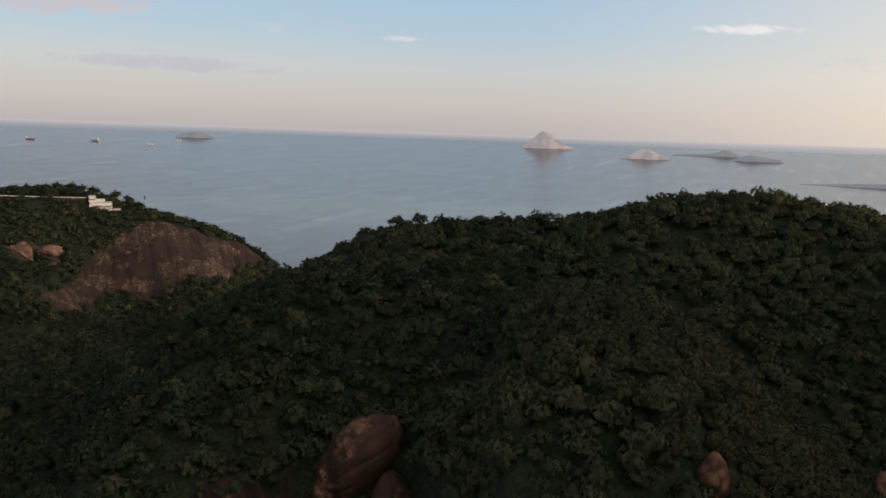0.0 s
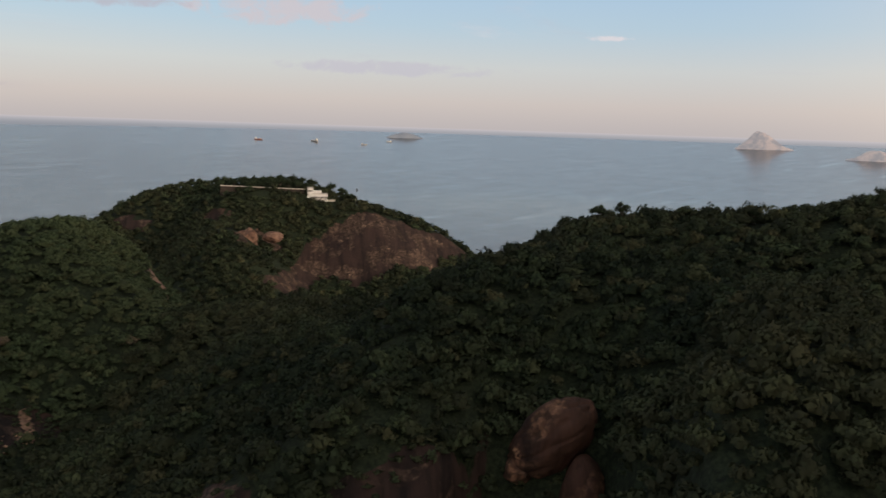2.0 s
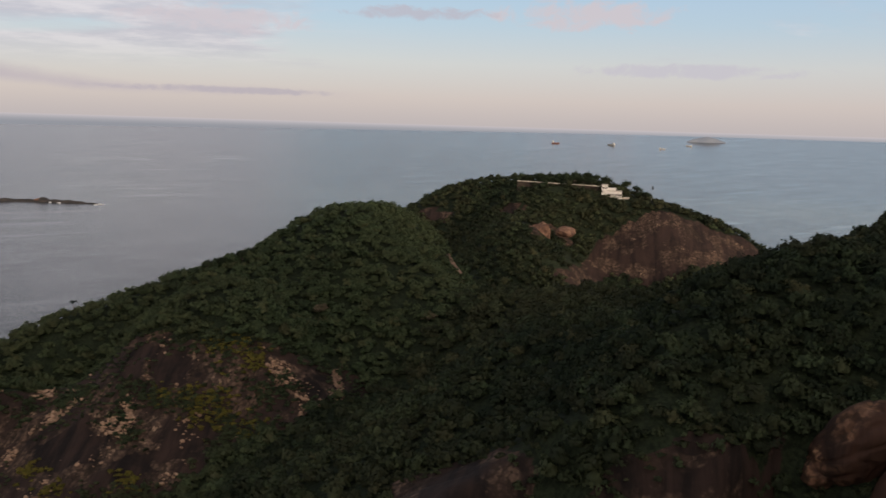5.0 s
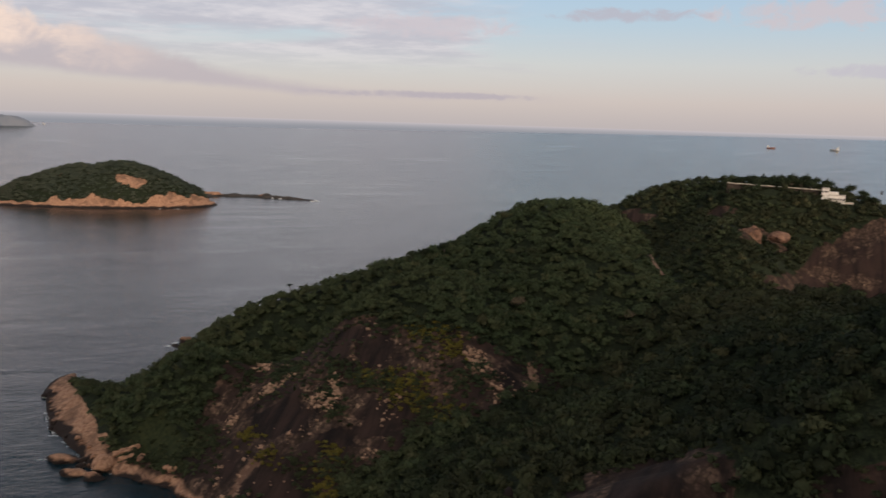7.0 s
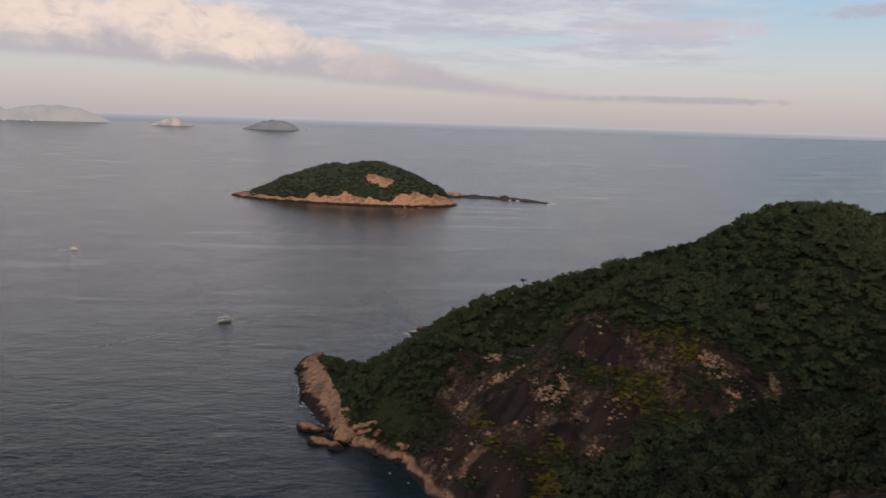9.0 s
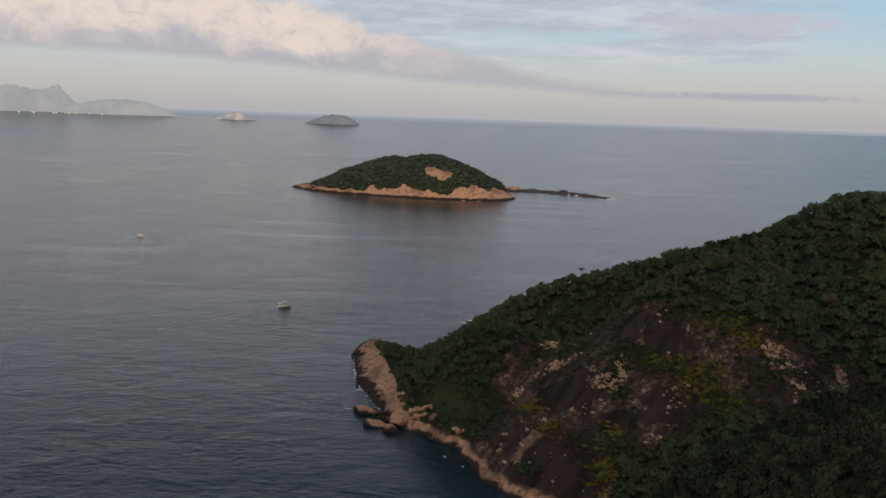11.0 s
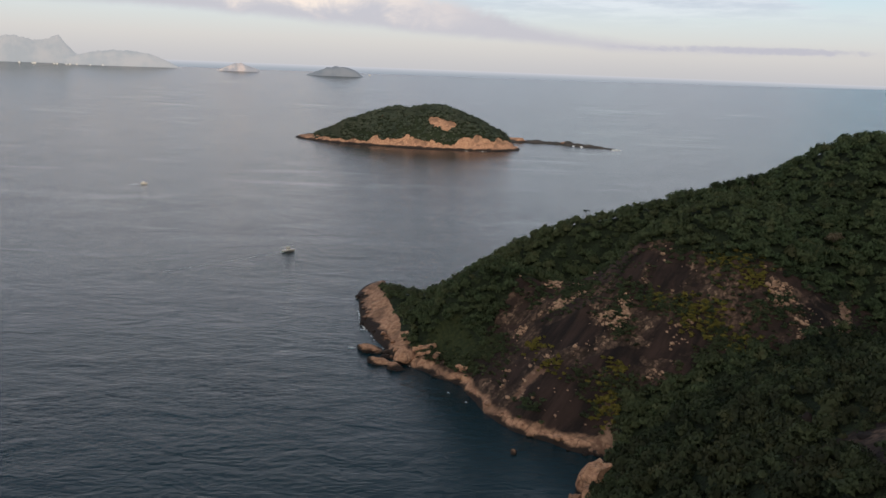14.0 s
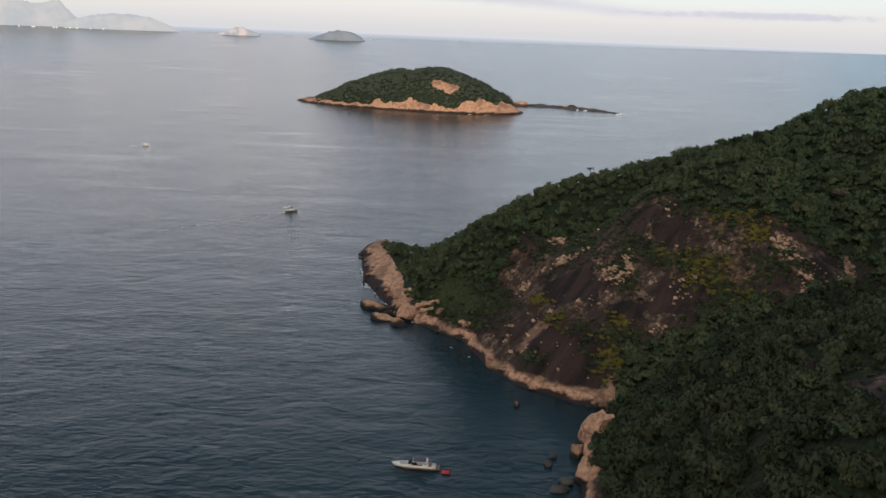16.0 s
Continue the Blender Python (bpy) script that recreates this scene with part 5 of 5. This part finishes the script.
yacht(-232.5, 90.5, math.degrees(math.atan2(-13, -7)))
dinghy(-225.4, 98.8, 245)


def fishing_boat(x, y, turn, k, label):
    root = empty("fishing_boat", x, y, 0.0, turn)
    part("hull", hull_shape(10.5 * k, 3.4 * k, 1.5 * k, 0.5), WHITE, root, "white hull with a high bow")
    part("rubbing_strake", box(8.4 * k, 3.46 * k, 0.18 * k, (-0.6 * k, 0, 1.15 * k)), TEAK, root, "dark red rubbing strake")
    part("bulwark", box(3.0 * k, 2.3 * k, 0.7 * k, (2.9 * k, 0, 1.4 * k), 0.1, 0.7), WHITE, root)
    house = part("wheelhouse", box(3.0 * k, 2.4 * k, 2.6 * k, (-0.2 * k, 0, 1.5 * k), 0.08, 0.92), WHITE, root)
    part("window_band", box(3.0 * k, 2.36 * k, 0.45 * k, (-0.2 * k, 0, 2.9 * k)), DARK_GLASS, house)
    part("wheelhouse_roof", box(3.4 * k, 2.7 * k, 0.16 * k, (-0.2 * k, 0, 4.1 * k), 0.04), WHITE, house)
    part("canopy", box(3.8 * k, 2.7 * k, 0.14 * k, (-3.4 * k, 0, 3.5 * k), 0.04), WHITE, root)
    for side in (-1.1, 1.1):
        part("canopy_post", rod((-5.0 * k, side * k, 1.4 * k), (-5.0 * k, side * k, 3.5 * k), 0.06, 0.06, 6), STEEL, root)
    part("mast", rod((0.2 * k, 0, 4.2 * k), (0.2 * k, 0, 6.6 * k), 0.10, 0.06, 6), STEEL, root)
    part("boom", rod((0.2 * k, 0, 4.4 * k), (4.6 * k, 0, 4.9 * k), 0.08, 0.06, 6), STEEL, root)
    return tagged(root, label, "boat")


fishing_boat(-646, 146, 94, 1.0, "white wooden fishing boat under way with a short wake")
fishing_boat(-1054, 68, 85, 0.75, "small white fishing boat far out on the bay")


def foam_patches(name, spots, label, seed, tall=0.10):
    """Ragged patches of foam on the water, heaped to a height: place, length, width, turn."""
    rng = np.random.default_rng(seed)
    verts, faces = [], []
    for x, y, long, wide, turn in spots:
        n, base = 14, len(verts)
        verts.append((x, y, tall))
        for k in range(n):
            a, s = 2 * math.pi * k / n, rng.uniform(0.45, 1.0)
            u, v = long / 2 * s * math.cos(a), wide / 2 * s * math.sin(a)
            c, d = math.cos(radians(turn)), math.sin(radians(turn))
            verts.append((x + u * c - v * d, y + u * d + v * c, 0.07))
        faces += [(base, base + 1 + k, base + 1 + (k + 1) % n) for k in range(n)]
    return tagged(mesh_from(name, np.array(verts), np.array(faces), FOAM), label, "foam", kind="stuff")


def surf_spots():
    rng = np.random.default_rng(9)
    x, y = rng.uniform(-535, -195, 26000), rng.uniform(112, 300, 26000)
    z = land(x, y)
    ok = (z < -0.2) & (z > -1.0) & (relief(x, y, 24, 2, 44) > 0.0) & (x < -345)
    return [(a, b, rng.uniform(0.8, 3.2), rng.uniform(0.4, 1.3), rng.uniform(0, 180)) for a, b in zip(x[ok][:380], y[ok][:380])]


foam_patches("surf", surf_spots() + [(-438, 143, 7, 3, 70), (-434, 139, 5, 2, 50), (-406, 124, 5, 2, 60), (-403, 128, 4, 1.4, 30), (-560, 264, 13, 6, 60), (-566, 272, 9, 4, 80), (-331, 147, 2, 0.8, 20), (-318, 150, 1.6, 0.9, 40)], "thin white surf along the rocks", 3)
foam_patches("reef_surf", [(-1428, 996, 22, 9, 40), (-1446, 990, 12, 5, 60), (-1497, 958, 10, 4, 60), (-1512, 948, 8, 4, 50), (-1421, 984, 14, 6, 30)], "white surf breaking at the reef", 4, 2.2)
foam_patches("island_surf", [(-1412, 690, 16, 3, 70), (-1424, 662, 10, 2, 70)], "thin white surf at the foot of the island", 6, 0.4)
foam_patches("wake", [(-643.5 + 1.3 * k, 140 - 3.2 * k, 4.5, 1.7 - 0.06 * k, 112) for k in range(5)] + [(-637 + 1.6 * k, 124 - 3.6 * k, 4.4, 0.5, 112) for k in range(22)] + [(-1054, 61 - 3 * k, 4, 1, 85) for k in range(4)], "short white wake behind a boat", 5)


# ---- the old fort on the hilltop ----
def fort():
    a, b = Vector((-369, 695, 0)), Vector((-301, 727, 0))
    turn = math.degrees(math.atan2(b.y - a.y, b.x - a.x))
    long = (b - a).length
    root = empty("fort_wall", (a.x + b.x) / 2, (a.y + b.y) / 2, 112.0, turn)
    slope = Matrix.Rotation(radians(1.7), 4, "Y")
    wall, parapet = box(long, 2.4, 13.5, (0, 1.5, -7.0), 0.1), box(long + 0.5, 1.2, 0.8, (0, 0.6, 6.504), 0.08)
    for piece in (wall, parapet):
        bmesh.ops.transform(piece, matrix=slope, verts=piece.verts)
    part("retaining_wall", wall, EARTH_WALL, root, "dark weathered masonry")
    part("parapet", parapet, CREAM, root, "pale limewashed parapet")
    for k in range(10):
        part("buttress", box(1.2, 0.8, 7.5, (-long / 2 + 3 + k * (long - 6) / 9, -0.1, -2.0), 0.05, 0.9), EARTH_WALL, root)
    tagged(root, "long old fort wall with a pale parapet on the hilltop", "wall")
    house = empty("fort_building", -289, 731, 107.5, math.degrees(math.atan2(9, 24)))
    part("tower", box(5.2, 7.0, 13.0, (-7.6, 0, -1.0), 0.12), WHITE, house, "tall white end block")
    part("tower_cap", box(5.6, 7.4, 0.5, (-7.6, 0, 12.0), 0.06), CREAM, house)
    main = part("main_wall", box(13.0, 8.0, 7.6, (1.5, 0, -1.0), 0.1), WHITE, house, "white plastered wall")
    part("upper_floor", box(7.5, 6.0, 2.4, (-1.2, 0.8, 6.9), 0.08), WHITE, house)
    part("roof_slab", box(13.6, 8.6, 0.4, (1.5, 0, 6.6), 0.05), CREAM, house)
    for k in range(6):
        w = part("window", box(1.3, 0.16, 1.5, (-3.9 + k * 2.15, -4.04, 2.6)), DARK_GLASS, main)
        part("sill", box(1.6, 0.3, 0.16, (-3.9 + k * 2.15, -4.1, 2.42)), CREAM, w)
    for k in range(3):
        part("window", box(1.0, 0.16, 1.3, (-7.6 + (k - 1) * 1.6, -3.52, 8.6)), DARK_GLASS, house)
    part("terrace_wall", box(7.0, 1.0, 1.8, (11.6, -2.5, -0.3), 0.05), CREAM, house)
    tagged(house, "white two-level fort building beside the parapet wall", "building")
    hx, hy = -257.0, 743.0
    hz = float(land(np.array(hx), np.array(hy)))
    pole = empty("flagpole", hx, hy, hz)
    part("pole", rod((0, 0, 0), (0, 0, 17.0), 0.18, 0.09), STEEL, pole)
    part("flag", box(1.6, 0.06, 3.2, (0.9, 0, 13.2), 0.0, 0.7), CANVAS, pole, "flag hanging slack")
    part("foot", box(1.2, 1.2, 0.5, (0, 0, -0.2), 0.05), CREAM, pole)
    tagged(pole, "tall thin flagpole with a slack flag on the hilltop", "flagpole")


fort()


# ---- single trees that stand out against the sea or the woods ----
def tree(seed, tall, wide, clumps, label, mat=None, gap=0.35):
    """A tapered trunk that forks into limbs, each ending in a clump of leaves with gaps between."""
    rng = np.random.default_rng(seed)
    root = empty("tree", 0, 0, 0)
    fork = tall * gap
    part("trunk", rod((0, 0, -1.5), (0.15, 0.1, fork), tall * 0.030, tall * 0.020), BARK, root)
    shapes, ways = [], []
    for k in range(clumps):
        a = 2 * math.pi * k / clumps + rng.uniform(-0.4, 0.4)
        reach = wide * 0.32 * (0.3 if k == 0 else rng.uniform(0.6, 1.05))
        tip = (reach * math.cos(a), reach * math.sin(a), tall * (rng.uniform(0.55, 0.80) if k else 0.84))
        part("limb", rod((0.15, 0.1, fork * 0.96), tip, tall * 0.016, tall * 0.006, 6), BARK, root)
        size = wide * rng.uniform(0.24, 0.36)
        leaves, way = crown_shape(rng, 170, 0.14, 6, True)
        shapes.append(leaves * np.array([size, size, size * rng.uniform(0.8, 1.05)]) + np.array([tip[0], tip[1], tip[2] - size * 0.45]))
        ways.append(way)
    shape = np.concatenate(shapes)
    crown = mesh_from("crown", shape, np.arange(len(shape)).reshape(-1, 3), mat or LEAVES, True, {"tone": np.full(len(shape), rng.uniform(0.2, 0.6)), "hue": np.full(len(shape), rng.uniform(0, 0.15))}, np.concatenate(ways))
    crown.parent = root
    tagged(crown, kind="stuff")
    return tagged(root, label, "tree", "skyline trees")


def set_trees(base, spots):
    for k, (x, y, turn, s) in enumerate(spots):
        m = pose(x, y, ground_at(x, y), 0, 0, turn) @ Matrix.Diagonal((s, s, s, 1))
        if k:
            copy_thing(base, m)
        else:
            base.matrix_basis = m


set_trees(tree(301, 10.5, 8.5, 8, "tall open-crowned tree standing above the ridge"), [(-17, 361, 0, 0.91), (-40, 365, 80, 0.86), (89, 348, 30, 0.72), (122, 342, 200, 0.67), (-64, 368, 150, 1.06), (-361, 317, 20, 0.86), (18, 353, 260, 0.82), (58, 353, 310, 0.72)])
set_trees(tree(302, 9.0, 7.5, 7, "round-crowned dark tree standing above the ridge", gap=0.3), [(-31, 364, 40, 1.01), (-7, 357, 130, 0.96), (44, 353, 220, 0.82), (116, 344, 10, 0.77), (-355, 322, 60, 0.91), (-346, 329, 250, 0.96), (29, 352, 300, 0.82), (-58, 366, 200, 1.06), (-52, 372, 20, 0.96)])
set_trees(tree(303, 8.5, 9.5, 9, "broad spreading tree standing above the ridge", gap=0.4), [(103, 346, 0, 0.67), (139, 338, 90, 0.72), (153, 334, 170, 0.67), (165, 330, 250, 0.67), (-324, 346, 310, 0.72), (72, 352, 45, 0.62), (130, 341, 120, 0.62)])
set_trees(tree(304, 9.0, 8.0, 7, "dark tree on the fort hilltop"), [(-375, 734, 0, 1.02), (-366, 738, 70, 1.21), (-358, 742, 160, 0.89), (-335, 751, 220, 1.27), (-324, 753, 300, 1.39), (-316, 754, 20, 1.21), (-286, 754, 110, 1.27), (-274, 752, 200, 1.15), (-345, 748, 33, 1.09), (-305, 754, 250, 1.27), (-350, 715, 80, 1.21), (-341, 719, 10, 0.95), (-333, 722, 170, 1.27), (-325, 726, 60, 1.33), (-318, 729, 300, 1.21), (-311, 733, 140, 1.15), (-303, 737, 20, 1.02), (-268, 745, 90, 0.89), (-262, 746, 200, 1.02)])
set_trees(tree(305, 6.5, 7.5, 7, "pale flowering tree among the dark woods", PALE_LEAVES, 0.3), [(-271, 309, 0, 1.00), (-226, 338, 90, 0.90)])


def palm(x, y, tall, label):
    root = empty("palm", x, y, ground_at(x, y))
    part("trunk", rod((0, 0, -1), (0.3, 0.2, tall), 0.22, 0.15), BARK, root)
    for k in range(13):
        a, droop = 2 * math.pi * k / 13, 0.4 + 0.5 * (k % 3)
        bm = bmesh.new()
        rows = []
        for i in range(6):
            u = i / 5
            r, z = 2.6 * u, tall + 1.1 * u - droop * 1.6 * u * u
            half = 0.42 * math.sin(math.pi * min(0.97, 0.15 + 0.8 * u))
            cx, cy = 0.3 + r * math.cos(a), 0.2 + r * math.sin(a)
            rows.append([bm.verts.new((cx - s * half * math.sin(a), cy + s * half * math.cos(a), z - abs(s) * 0.2)) for s in (-1, 0, 1)])
        for p, q in zip(rows, rows[1:]):
            for i in range(2):
                bm.faces.new((p[i], p[i + 1], q[i + 1], q[i]))
        part("frond", bm, LEAVES, root)
    return tagged(root, label, "palm")


palm(-417, 271, 8.0, "slender palm standing above the headland woods")
palm(-281, 748, 11.0, "palm beside the white fort building")
